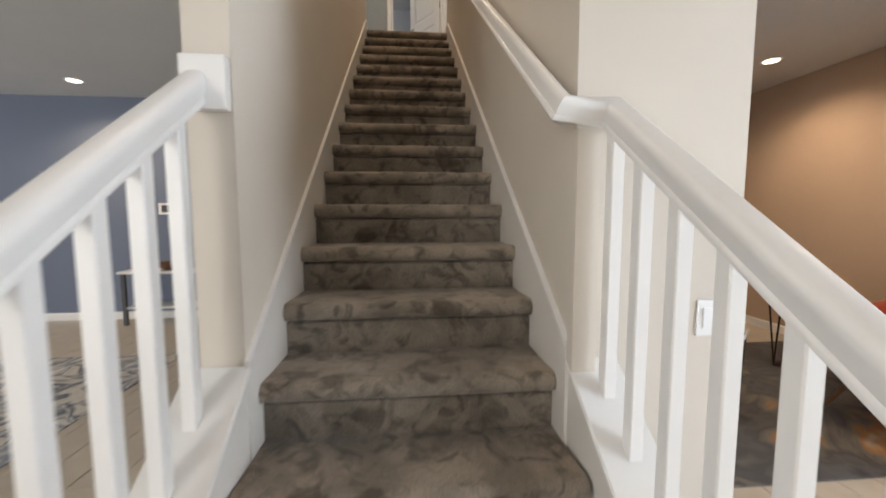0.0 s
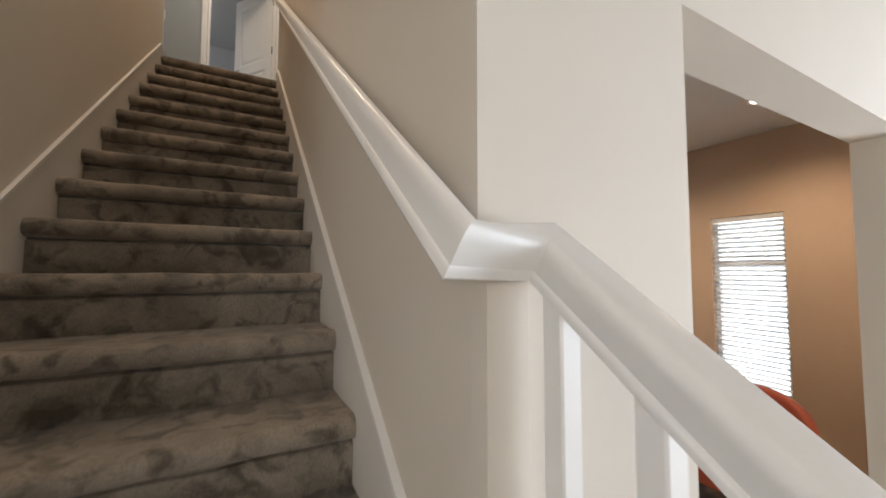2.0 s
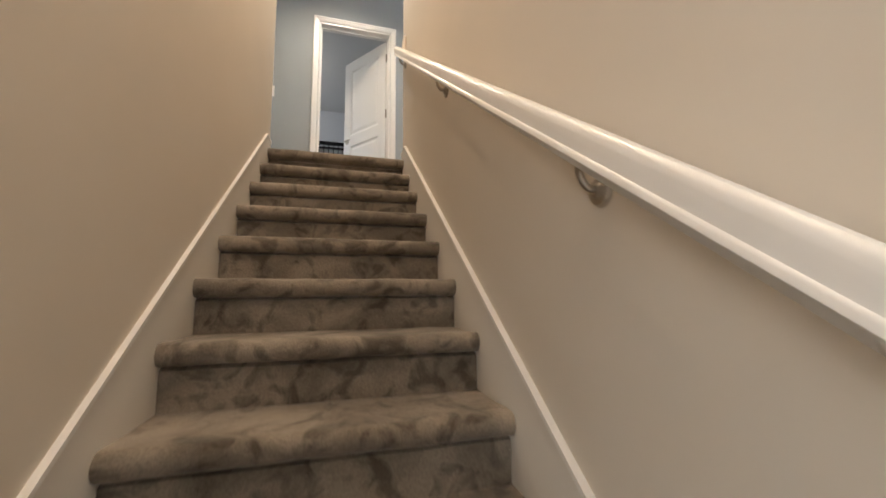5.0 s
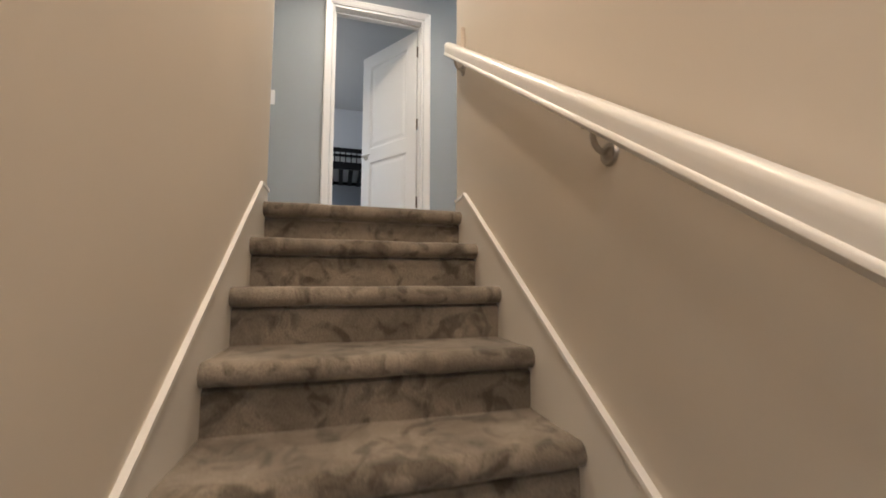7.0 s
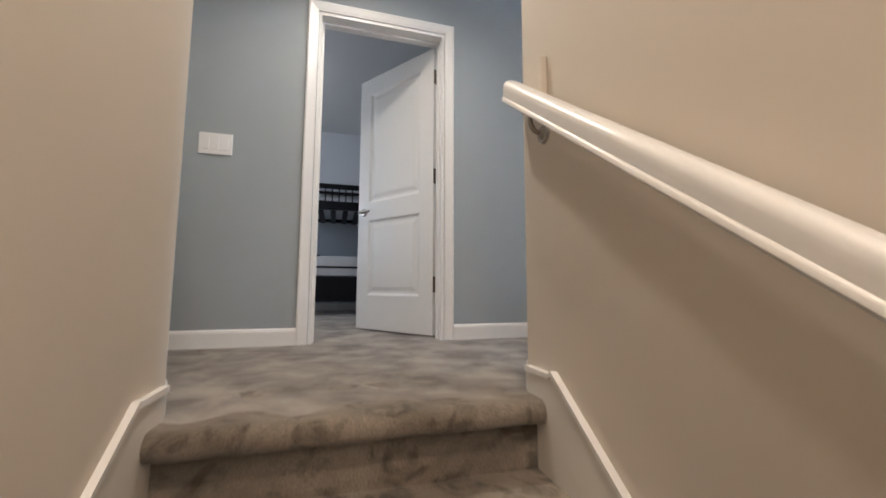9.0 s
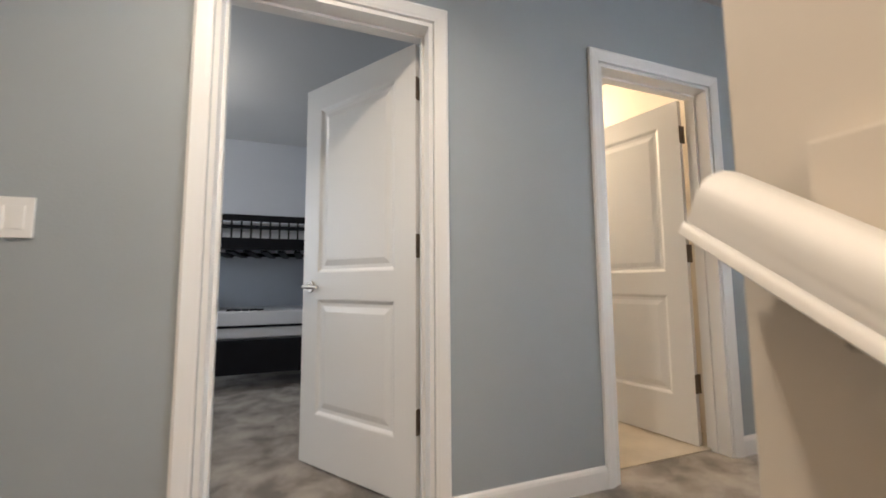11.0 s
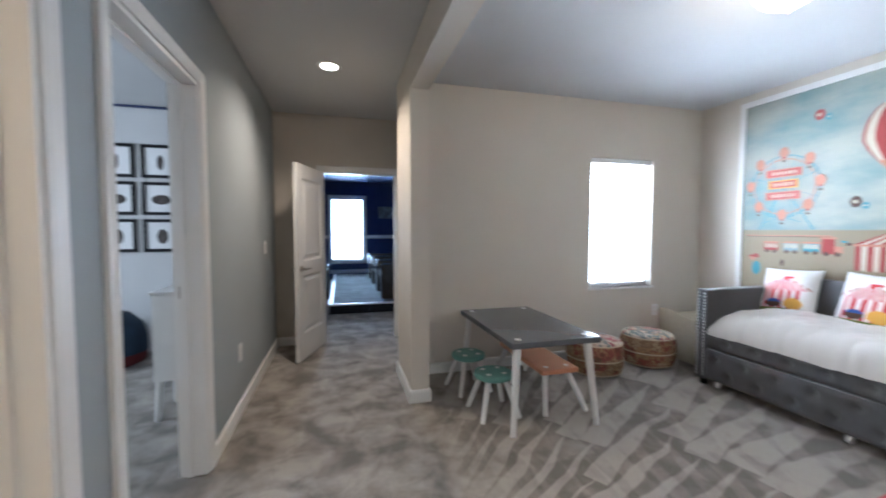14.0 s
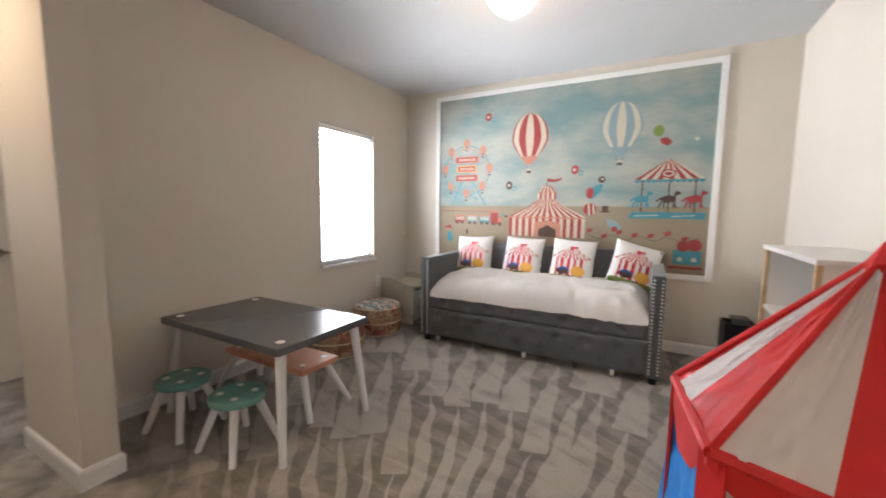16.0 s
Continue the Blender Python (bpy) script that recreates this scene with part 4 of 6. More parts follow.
for i in range(8):
    a = radians(45 * i + 22)
    gx, gz = fx + fr * math.cos(a), fz + fr * math.sin(a)
    p.line(TEAL, fx, fz, gx, gz, 0.004)
for i in range(8):
    a = radians(45 * i)
    gx, gz = fx + fr * math.cos(a), fz + fr * math.sin(a) + 0.01
    p.disc(PEACH, gx, gz + 0.015, 0.036, 0.045).poly(RED, [(gx - 0.018, gz - 0.024), (gx + 0.018, gz - 0.024), (gx + 0.01, gz - 0.036), (gx - 0.01, gz - 0.036)]).rect(BROWN, gx - 0.014, gx + 0.014, gz - 0.066, gz - 0.05)
for dz, ww in ((0.115, 0.135), (0.02, 0.11), (-0.075, 0.13)):
    p.rect(AMBER if dz == 0.02 else PEACH, fx - ww, fx + ww, fz + dz - 0.034, fz + dz + 0.034)
    p.rect(RED, fx - ww + 0.01, fx + ww - 0.01, fz + dz - 0.027, fz + dz + 0.027)
    for k in range(7):
        p.rect(CREAM, fx - ww * 0.72 + k * ww * 0.21, fx - ww * 0.72 + k * ww * 0.21 + ww * 0.13, fz + dz - 0.013, fz + dz + 0.013)
p.done("ferris_wheel", "peach and teal big wheel with three red banners")

p = Print()
# little train on a rail
p.rect(PEACH, 3.05, 3.68, 1.185, 1.193).rect(BROWN, 3.05, 3.68, 1.178, 1.183)
for cx, ink in ((3.47, RED), (3.32, GBLUE), (3.18, TEAL)):
    p.rect(ink, cx - 0.055, cx + 0.055, 1.06, 1.135).rect(PEACH, cx - 0.058, cx + 0.058, 1.125, 1.140)
    for k in range(3):
        p.rect(CREAM, cx - 0.045 + 0.033 * k, cx - 0.023 + 0.033 * k, 1.085, 1.12)
    p.disc(BROWN, cx - 0.03, 1.055, 0.016).disc(BROWN, cx + 0.03, 1.055, 0.016)
p.rect(RED, 3.03, 3.11, 1.05, 1.17).rect(PEACH, 3.02, 3.12, 1.165, 1.18).rect(PEACH, 2.98, 3.03, 1.06, 1.11).disc(BROWN, 3.08, 1.05, 0.018).disc(BROWN, 3.01, 1.05, 0.018).rect(TEAL, 2.955, 2.99, 1.14, 1.155).rect(BROWN, 2.93, 2.96, 1.12, 1.14)
p.done("toy_train", "small red and teal train")

p = Print()
# carousel
p.poly(TEAL, [(1.80, 1.19), (1.26, 1.19), (1.26, 1.135), (1.83, 1.135)]).line(CREAM, 1.78, 1.155, 1.60, 1.165, 0.006).line(CREAM, 1.50, 1.155, 1.34, 1.165, 0.006)
n = 12
for i in range(n):
    a, b = i / n, (i + 1) / n
    ink = RED if i % 2 == 0 else CREAM
    p.poly(ink, [(1.79 - 0.51 * a, 1.465), (1.79 - 0.51 * b, 1.465), (1.55 - 0.02 * b, 1.63), (1.55 - 0.02 * a, 1.63)])
    p.disc(TEAL, 1.79 - 0.51 * (a + b) / 2, 1.462, 0.022, 0.026, 10, 180, 360)
p.disc(RED, 1.54, 1.51, 0.055, 0.036).disc(CREAM, 1.54, 1.51, 0.042, 0.026).disc(RED, 1.54, 1.51, 0.028, 0.015)
for hx, ink in ((1.73, TEAL), (1.53, BROWN), (1.345, RED)):
    p.line(BROWN, hx, 1.19, hx, 1.46, 0.010)
    p.disc(ink, hx, 1.30, 0.055, 0.030).poly(ink, [(hx - 0.03, 1.31), (hx - 0.05, 1.37), (hx - 0.085, 1.355), (hx - 0.085, 1.34), (hx - 0.055, 1.33), (hx - 0.045, 1.29)])
    for a, b in ((0.045, 0.07), (0.03, 0.03), (-0.035, -0.06), (-0.045, -0.035)):
        p.line(ink, hx + a, 1.29, hx + b, 1.225, 0.013)
    p.line(ink, hx + 0.05, 1.31, hx + 0.09, 1.28, 0.014)
p.done("carousel", "red striped carousel with three horses on a teal base")

# seals, balls, small balloons, hat, bunting
p = Print()
p.poly(TEAL, [(2.17, 1.31), (2.13, 1.30), (2.06, 1.37), (2.04, 1.43), (2.07, 1.435), (2.13, 1.41)]).disc(RED, 2.15, 1.355, 0.032, 0.05).disc(BROWN, 2.055, 1.475, 0.030).disc(CREAM, 2.05, 1.48, 0.010)
p.done("seal", "teal seal balancing a black ball")
p = Print()
p.disc(RED, 2.145, 1.21, 0.056).poly(CREAM, [(2.165, 1.262), (2.15, 1.265), (2.14, 1.155), (2.155, 1.155)]).poly(CREAM, [(2.125, 1.262), (2.11, 1.25), (2.10, 1.18), (2.115, 1.16)])
p.done("striped_ball", "red and cream striped ball")
p = Print()
p.rect(BROWN, 1.99, 2.04, 1.19, 1.24).rect(BROWN, 1.975, 2.055, 1.182, 1.192)
p.done("top_hat", "dark brown top hat")
p = Print()
p.poly(GBLUE, [(2.00, 1.13), (1.93, 1.11), (1.87, 1.06), (1.88, 1.03), (1.95, 1.035), (1.99, 1.07)]).disc(RED, 1.93, 1.035, 0.024)
p.done("seal", "grey-blue seal lying by a red ball")
p = Print()
p.disc(GREEN, 1.635, 1.865, 0.040, 0.046)
p.done("green_balloon", "green balloon")
p = Print()
p.poly(RED, [(1.62, 1.80), (1.57, 1.81), (1.53, 1.77), (1.56, 1.74), (1.61, 1.76)])
p.done("bird", "small red bird")
p = Print()
p.disc(CREAM, 1.36, 1.78, 0.016)
p.done("balloon", "tiny cream balloon")
for px, pz, ink in ((3.16, 2.13, RED), (2.29, 1.57, RED), (2.92, 1.44, BROWN)):
    p = Print()
    p.disc(ink, px, pz, 0.034, 0.042).disc(CREAM, px + 0.004, pz, 0.014).disc(TEAL, px - 0.055, pz - 0.03, 0.018, 0.026).disc(CREAM, px - 0.055, pz - 0.03, 0.008)
    p.done("drifting_balloons", "small printed balloons")
p = Print()
for i in range(14):
    x0, x1 = 2.16 - 0.062 * i, 2.16 - 0.062 * (i + 1)
    z0, z1 = 0.985 - 0.05 * math.sin(i * 0.9) ** 2, 0.985 - 0.05 * math.sin((i + 1) * 0.9) ** 2
    p.line(BROWN, x0, z0, x1, z1, 0.004)
    if i % 2 == 0:
        p.poly(RED, [(x0, z0 + 0.045), (x0 - 0.05, z0 + 0.055), (x0 - 0.04, z0 + 0.02), (x0, z0 + 0.01)])
p.done("bunting", "string of small red flags")
p = Print()
p.rect(TEAL, 1.27, 1.47, 0.76, 0.875).disc(RED, 1.40, 0.91, 0.045).disc(RED, 1.32, 0.92, 0.05).disc(CREAM, 1.42, 0.80, 0.018).disc(CREAM, 1.32, 0.80, 0.018).rect(RED, 1.26, 1.50, 0.72, 0.74)
p.done("toy_box", "teal box with red balls")
p = Print()
p.disc(TEAL, 3.585, 0.90, 0.035, 0.06).disc(PEACH, 3.62, 0.99, 0.024).poly(RED, [(3.66, 1.00), (3.58, 1.03), (3.56, 0.99)])
p.done("acrobat", "small teal and peach figure shape")
p = Print()
p.disc(BROWN, 3.38, 0.96, 0.014, 0.03)
p.done("lantern", "tiny dark lantern")

# daybed
BX0, BX1, BYF, BYB = 1.53, 3.44, -2.20, -3.00
bed = thing("daybed", 0, 0, 0, "charcoal tufted daybed with silver nailhead trim and white bedding", "daybed")


def dimpled(bm, x0, x1, z0, z1, y, depth, buttons, nx=120, nz=14, back=0.06):
    """An upholstered panel that faces +y, drawn in at its buttons."""
    grid = []
    for j in range(nz + 1):
        row = []
        for i in range(nx + 1):
            x, z = x0 + (x1 - x0) * i / nx, z0 + (z1 - z0) * j / nz
            edge = min((x - x0), (x1 - x), (z - z0), (z1 - z))
            d = -0.012 * max(0.0, 1 - edge / 0.03) ** 2
            for bx, bz in buttons:
                q = math.hypot(x - bx, z - bz)
                d -= depth * math.exp(-(q / 0.028) ** 2)
            row.append(bm.verts.new((x, y + d, z)))
        grid.append(row)
    for a, b in zip(grid, grid[1:]):
        for i in range(nx):
            bm.faces.new((a[i + 1], a[i], b[i], b[i + 1]))
    bk = [bm.verts.new((x, y - back, z)) for x, z in ((x0, z0), (x1, z0), (x1, z1), (x0, z1))]
    bm.faces.new(bk)
    bm.faces.new([*grid[0], bk[1], bk[0]])
    bm.faces.new([*reversed(grid[-1]), bk[3], bk[2]])
    bm.faces.new([*[g[0] for g in reversed(grid)], bk[0], bk[3]])
    bm.faces.new([*[g[-1] for g in grid], bk[2], bk[1]])
    bmesh.ops.recalc_face_normals(bm, faces=bm.faces)


def buttons_on(pts, y, parent):
    me = bpy.data.meshes.new("button")
    bm = bmesh.new()
    bmesh.ops.create_uvsphere(bm, u_segments=8, v_segments=4, radius=0.010, matrix=Matrix.Diagonal((1, 0.5, 1, 1)))
    bm.to_mesh(me)
    bm.free()
    me.materials.append(M_SOFA)
    for x, z in pts:
        b = new("button", me)
        b.parent = parent
        b.location = (x, y, z)


bt1 = [(BX0 + 0.24 + 0.205 * i, 0.365) for i in range(8)]
bt2 = [(BX0 + 0.17 + 0.105 * i, 0.235 if i % 2 else 0.135) for i in range(16)]
bm = bmesh.new()
dimpled(bm, BX0 + 0.085, BX1 - 0.085, 0.305, 0.425, BYF - 0.012, 0.028, bt1)
f1 = part("side_rail", bm, M_SOFA, bed, smooth=True)
buttons_on(bt1, BYF - 0.037, f1)
bm = bmesh.new()
dimpled(bm, BX0 + 0.085, BX1 - 0.085, 0.065, 0.298, BYF + 0.006, 0.034, bt2)
f2 = part("trundle_drawer", bm, M_SOFA, bed, smooth=True)
buttons_on(bt2, BYF - 0.024, f2)
bm = bmesh.new()
bt3 = [(BX0 + 0.2 + 0.19 * i, 0.62 + 0.1 * (i % 2)) for i in range(9)]
dimpled(bm, BX0 + 0.02, BX1 - 0.02, 0.10, 0.86, BYB + 0.085, 0.014, bt3, nz=24, back=0.085)
part("backrest", bm, M_SOFA, bed, smooth=True)
for xa, xb in ((BX0, BX0 + 0.085), (BX1 - 0.085, BX1)):
    bm = bmesh.new()
    box(bm, xa, xb, BYB + 0.02, BYF, 0.05, 0.765, 0.014)
    arm = part("arm", bm, M_SOFA, bed)
    bm = bmesh.new()
    lathe(bm, [(0.0245, 0.0), (0.03, 0.052)], 0, 0, 0, 12)
    ft = part("foot", bm, M_BLACK, bed)
    ft.location = ((xa + xb) / 2, BYF - 0.05, 0.0)
    bm = bmesh.new()
    lathe(bm, [(0.0245, 0.0), (0.03, 0.052)], 0, 0, 0, 12)
    ft = part("foot", bm, M_BLACK, bed)
    ft.location = ((xa + xb) / 2, BYB + 0.08, 0.0)
    me = bpy.data.meshes.new("nailhead")
    bm = bmesh.new()
    bmesh.ops.create_uvsphere(bm, u_segments=8, v_segments=5, radius=0.0085, matrix=Matrix.Diagonal((1, 0.6, 1, 1)))
    bm.to_mesh(me)
    bm.free()
    me.materials.append(M_NAIL)
    for col in (xa + 0.016, xb - 0.016):
        for i in range(27):
            nl = new("nailhead", me)
            nl.parent = arm
            nl.location = (col, BYF + 0.001, 0.085 + 0.025 * i)
bm = bmesh.new()
box(bm, BX0 + 0.09, BX1 - 0.09, BYB + 0.09, BYF - 0.08, 0.30, 0.415, 0.01)
part("platform", bm, M_SOFA, bed)
for cx in (BX0 + 0.3, (BX0 + BX1) / 2, BX1 - 0.15):
    bm = bmesh.new()
    tube(bm, (cx - 0.012, BYF - 0.06, 0.028), (cx + 0.012, BYF - 0.06, 0.028), 0.028, None, 14)
    box(bm, cx - 0.016, cx + 0.016, BYF - 0.075, BYF - 0.045, 0.03, 0.068)
    part("castor", bm, M_WHITE, bed)

# bedding: a soft mattress shape with a coverlet that hangs unevenly in front
cov = thing("coverlet", 0, 0, 0, "white rumpled coverlet spread over the daybed mattress", "bedding")
bm = bmesh.new()
nx, ny = 140, 50
grid = []
for j in range(ny + 1):
    row = []
    for i in range(nx + 1):
        u, v = i / nx, j / ny
        x = BX0 + 0.088 + (BX1 - BX0 - 0.176) * u
        side = min(u, 1 - u) * (BX1 - BX0)
        rnd = 1 - max(0.0, 1 - side / 0.16) ** 2.2
        ztop = 0.49 + 0.115 * rnd
        if v < 0.30:
            q = v / 0.30
            ang = q * math.pi / 2
            hem = 0.412 + 0.012 * noise.noise((x * 3, 7, 0))
            y = BYF - 0.012 - 0.13 * (1 - math.cos(ang)) ** 1.2
            z = hem + (ztop - hem) * math.sin(ang) ** 0.9
        else:
            q = (v - 0.30) / 0.70
            y = BYF - 0.142 - (BYF - 0.142 - (BYB + 0.098)) * q
            z = ztop + 0.012 * math.sin(q * math.pi)
        w = 0.014 * noise.noise((x * 5, y * 7, 3)) + 0.013 * abs(noise.noise((x * 9 + y * 4, y * 9 - x * 3, 5))) + 0.007 * noise.noise((x * 16, y * 10, 9))
        row.append(bm.verts.new((x, y + w * 0.6, max(z + w, 0.405))))
    grid.append(row)
for a, b in zip(grid, grid[1:]):
    for i in range(nx):
        bm.faces.new((a[i], a[i + 1], b[i + 1], b[i]))
under = [bm.verts.new((x, y, 0.417)) for x, y in ((BX0 + 0.09, BYF - 0.02), (BX1 - 0.09, BYF - 0.02), (BX1 - 0.09, BYB + 0.1), (BX0 + 0.09, BYB + 0.1))]
bm.faces.new(list(reversed(under)))
bmesh.ops.recalc_face_normals(bm, faces=bm.faces)
part("cover", bm, M_BEDDING, cov, smooth=True)

PIL_MATS = [mat("white_pillow_cotton", (0.76, 0.75, 0.74), 0.85, vary=0.03, vscale=6, bump=0.3, bscale=30), mat("red_pillow_print", (0.50, 0.035, 0.04), 0.85), M_GREEN, M_YELLOW, M_BLUE, M_PEACH, M_BROWN]


def motif(u, v):
    """The printed circus tent on a cushion, by its place across and up."""
    if v < 0.10 and 0.02 < u < 0.98:
        return 2
    cx = (u - 0.48) / 1.5
    if 0.09 <= v < 0.50 and abs(cx) < 0.255:
        if v < 0.34 and abs(cx - 0.13) < 0.11 and math.hypot((cx - 0.13) / 0.11, (v - 0.21) / 0.12) < 1:
            return 3
        if v < 0.36 and math.hypot((cx + 0.10) / 0.10, (v - 0.20) / 0.09) < 1:
            return 4 if v > 0.22 else 6
        if abs(cx) < 0.23:
            return 1 if int((cx + 0.3) * 20) % 2 else 0
    if 0.50 <= v < 0.72 and abs(cx) < 0.27 * (0.80 - v) / 0.30:
        return 1 if int((cx / max(0.05, 0.80 - v) + 2) * 9) % 2 else 0
    if 0.72 <= v < 0.78 and abs(cx) < 0.03:
        return 1
    if 0.77 <= v < 0.815 and -0.03 < cx < 0.10:
        return 1
    if abs(v - (0.80 - 0.9 * abs(cx))) < 0.022 and 0.06 < abs(cx) < 0.33 and int(abs(cx) * 40) % 3:
        return 5
    return 0


def cushion(x, y, z, lean, turn, roll, label):
    c = tagged(new("throw_pillow"), label, "pillow", "circus print pillows")
    c.empty_display_size = 0.1
    c.matrix_world = pose(x, y, z, 0, 0, turn) @ pose(0, 0, 0, lean, 0, 0) @ pose(0, 0, 0, 0, roll, 0)
    s, n = 0.38, 64
    bm = bmesh.new()
    for sd in (1, -1):
        g = []
        for j in range(n + 1):
            row = []
            for i in range(n + 1):
                u, v = i / n, j / n
                a, b = 2 * u - 1, 2 * v - 1
                t = max(0.0, (1 - a ** 4) * (1 - b ** 4)) ** 0.55
                px = a * s / 2 * (1 - 0.05 * (1 - b * b))
                pz = b * s / 2 * (1 - 0.05 * (1 - a * a)) + s / 2
                row.append(bm.verts.new((px, sd * (0.062 * t + 0.002 * noise.noise((a * 4, b * 4, x * 3))), pz)))
            g.append(row)
        for j, (a, b) in enumerate(zip(g, g[1:])):
            for i in range(n):
                f = bm.faces.new((a[i + 1], a[i], b[i], b[i + 1]) if sd > 0 else (a[i], a[i + 1], b[i + 1], b[i]))
                if sd > 0:
                    f.material_index = motif(1 - (i + 0.5) / n, (j + 0.5) / n)
    bmesh.ops.remove_doubles(bm, verts=bm.verts, dist=0.0004)
    part("cover", bm, PIL_MATS, c, smooth=True)


PL = "white throw pillow with red circus print against the backrest"
cushion(3.20, -2.80, 0.565, 20, 4, 2, PL)
cushion(2.71, -2.80, 0.570, 18, -2, -2, PL)
cushion(2.255, -2.80, 0.570, 18, 0, -3, PL)
cushion(1.775, -2.77, 0.575, 22, 18, -17, "white throw pillow with red circus print tilted in the corner")

# activity table, bench and stools
tb = thing("play_table", 3.545, -0.695, 0, "low grey-topped children's table with splayed white legs", "table")
bm = bmesh.new()
box(bm, -0.495, 0.495, -0.305, 0.305, 0.528, 0.566, 0.006)
part("tabletop", bm, M_TABLE, tb)
for sx in (-1, 1):
    for sy in (-1, 1):
        bm = bmesh.new()
        tube(bm, (sx * 0.485, sy * 0.29, 0.0), (sx * 0.435, sy * 0.245, 0.530), 0.017, 0.026, 16)
        part("leg", bm, M_LEG, tb, smooth=False)
        bm = bmesh.new()
        tube(bm, (sx * 0.425, sy * 0.235, 0.5655), (sx * 0.425, sy * 0.235, 0.5685), 0.020, None, 20)
        part("leg_cap", bm, M_WHITE, tb, "white round leg end in the tabletop")


def stool(x, y, rz):
    s = thing("stool", x, y, 0, "low round mint green stool with splayed white legs", "stool", "mint stools under the play table", rz)
    bm = bmesh.new()
    lathe(bm, [(0.118, 0.243), (0.128, 0.248), (0.131, 0.262), (0.128, 0.276), (0.118, 0.281)], 0, 0, 0, 36)
    part("seat", bm, M_MINT, s)
    for i in range(4):
        a = radians(45 + 90 * i)
        bm = bmesh.new()
        tube(bm, (0.185 * math.cos(a), 0.185 * math.sin(a), 0), (0.085 * math.cos(a), 0.085 * math.sin(a), 0.245), 0.016, 0.021, 14)
        part("leg", bm, M_LEG, s)
        bm = bmesh.new()
        tube(bm, (0.078 * math.cos(a), 0.078 * math.sin(a), 0.2805), (0.078 * math.cos(a), 0.078 * math.sin(a), 0.2825), 0.017, None, 16)
        part("leg_cap", bm, M_WHITE, s, "white round leg end in the seat")
    return s


st = stool(3.385, -0.41, 2)
copy_thing(st, pose(3.80, -0.375, 0, 0, 0, 8))
bn = thing("bench", 3.66, -0.875, 0, "low coral orange bench with splayed white legs beside the table", "bench")
bm = bmesh.new()
box(bm, -0.36, 0.36, -0.14, 0.14, 0.245, 0.279, 0.008)
part("seat", bm, M_CORAL, bn)
for sx in (-1, 1):
    for sy in (-1, 1):
        bm = bmesh.new()
        tube(bm, (sx * 0.43, sy * 0.155, 0), (sx * 0.30, sy * 0.085, 0.247), 0.016, 0.021, 14)
        part("leg", bm, M_LEG, bn)
        bm = bmesh.new()
        tube(bm, (sx * 0.295, sy * 0.08, 0.2785), (sx * 0.295, sy * 0.08, 0.2805), 0.017, None, 16)
        part("leg_cap", bm, M_WHITE, bn, "white round leg end in the seat")


def patch_mat(name, seed, cols, scale):
    """Patchwork textile: bands of small worn patches."""
    m = mat(name, (0.4, 0.3, 0.2), 0.9, bump=0.5, bscale=120)
    nt = m.node_tree
    b = nt.nodes["Principled BSDF"]
    tc = nt.nodes["Texture Coordinate"]
    vo = nt.nodes.new("ShaderNodeTexVoronoi")
    vo.distance = "CHEBYCHEV"
    vo.inputs["Scale"].default_value, vo.inputs["Randomness"].default_value = scale, 0.65
    nt.links.new(tc.outputs["Object"], vo.inputs["Vector"])
    sep = nt.nodes.new("ShaderNodeSeparateColor")
    nt.links.new(vo.outputs["Color"], sep.inputs["Color"])
    n = nt.nodes.new("ShaderNodeTexNoise")
    n.inputs["Scale"].default_value, n.inputs["Detail"].default_value = scale * 2.6, 4
    nt.links.new(tc.outputs["Object"], n.inputs["Vector"])
    ad = nt.nodes.new("ShaderNodeMath")
    ad.operation = "MULTIPLY_ADD"
    ad.inputs[1].default_value = 0.9
    nt.links.new(n.outputs["Fac"], ad.inputs[0])
    sb = nt.nodes.new("ShaderNodeMath")
    sb.operation = "MULTIPLY_ADD"
    sb.inputs[1].default_value, sb.inputs[2].default_value = 0.6, -0.25
    nt.links.new(sep.outputs["Red"], sb.inputs[0])
    nt.links.new(sb.outputs["Value"], ad.inputs[2])
    r = nt.nodes.new("ShaderNodeValToRGB")
    r.color_ramp.interpolation = "CONSTANT"
    els = r.color_ramp.elements
    els[0].position, els[0].color = 0.0, (*cols[0], 1)
    els[1].position, els[1].color = 0.9, (*cols[-1], 1)
    for i, c in enumerate(cols[1:-1]):
        e = els.new(0.16 + 0.72 * (i + 0.5) / (len(cols) - 2))
        e.color = (*c, 1)
    nt.links.new(ad.outputs["Value"], r.inputs["Fac"])
    nt.links.new(r.outputs["Color"], b.inputs["Base Color"])
    return m


M_PATCH_S = patch_mat("patchwork_textile_side", 1, [(0.150, 0.075, 0.044), (0.250, 0.075, 0.056), (0.350, 0.213, 0.112), (0.250, 0.150, 0.088), (0.413, 0.312, 0.188), (0.213, 0.062, 0.075), (0.450, 0.362, 0.250)], 11)
M_PATCH_T = patch_mat("patchwork_textile_top", 2, [(0.250, 0.044, 0.075), (0.550, 0.450, 0.338), (0.350, 0.088, 0.106), (0.500, 0.413, 0.325), (0.150, 0.175, 0.175), (0.413, 0.263, 0.163), (0.575, 0.500, 0.413)], 9)
M_PIPE = mat("cream_piping", (0.55, 0.45, 0.32), 0.9)


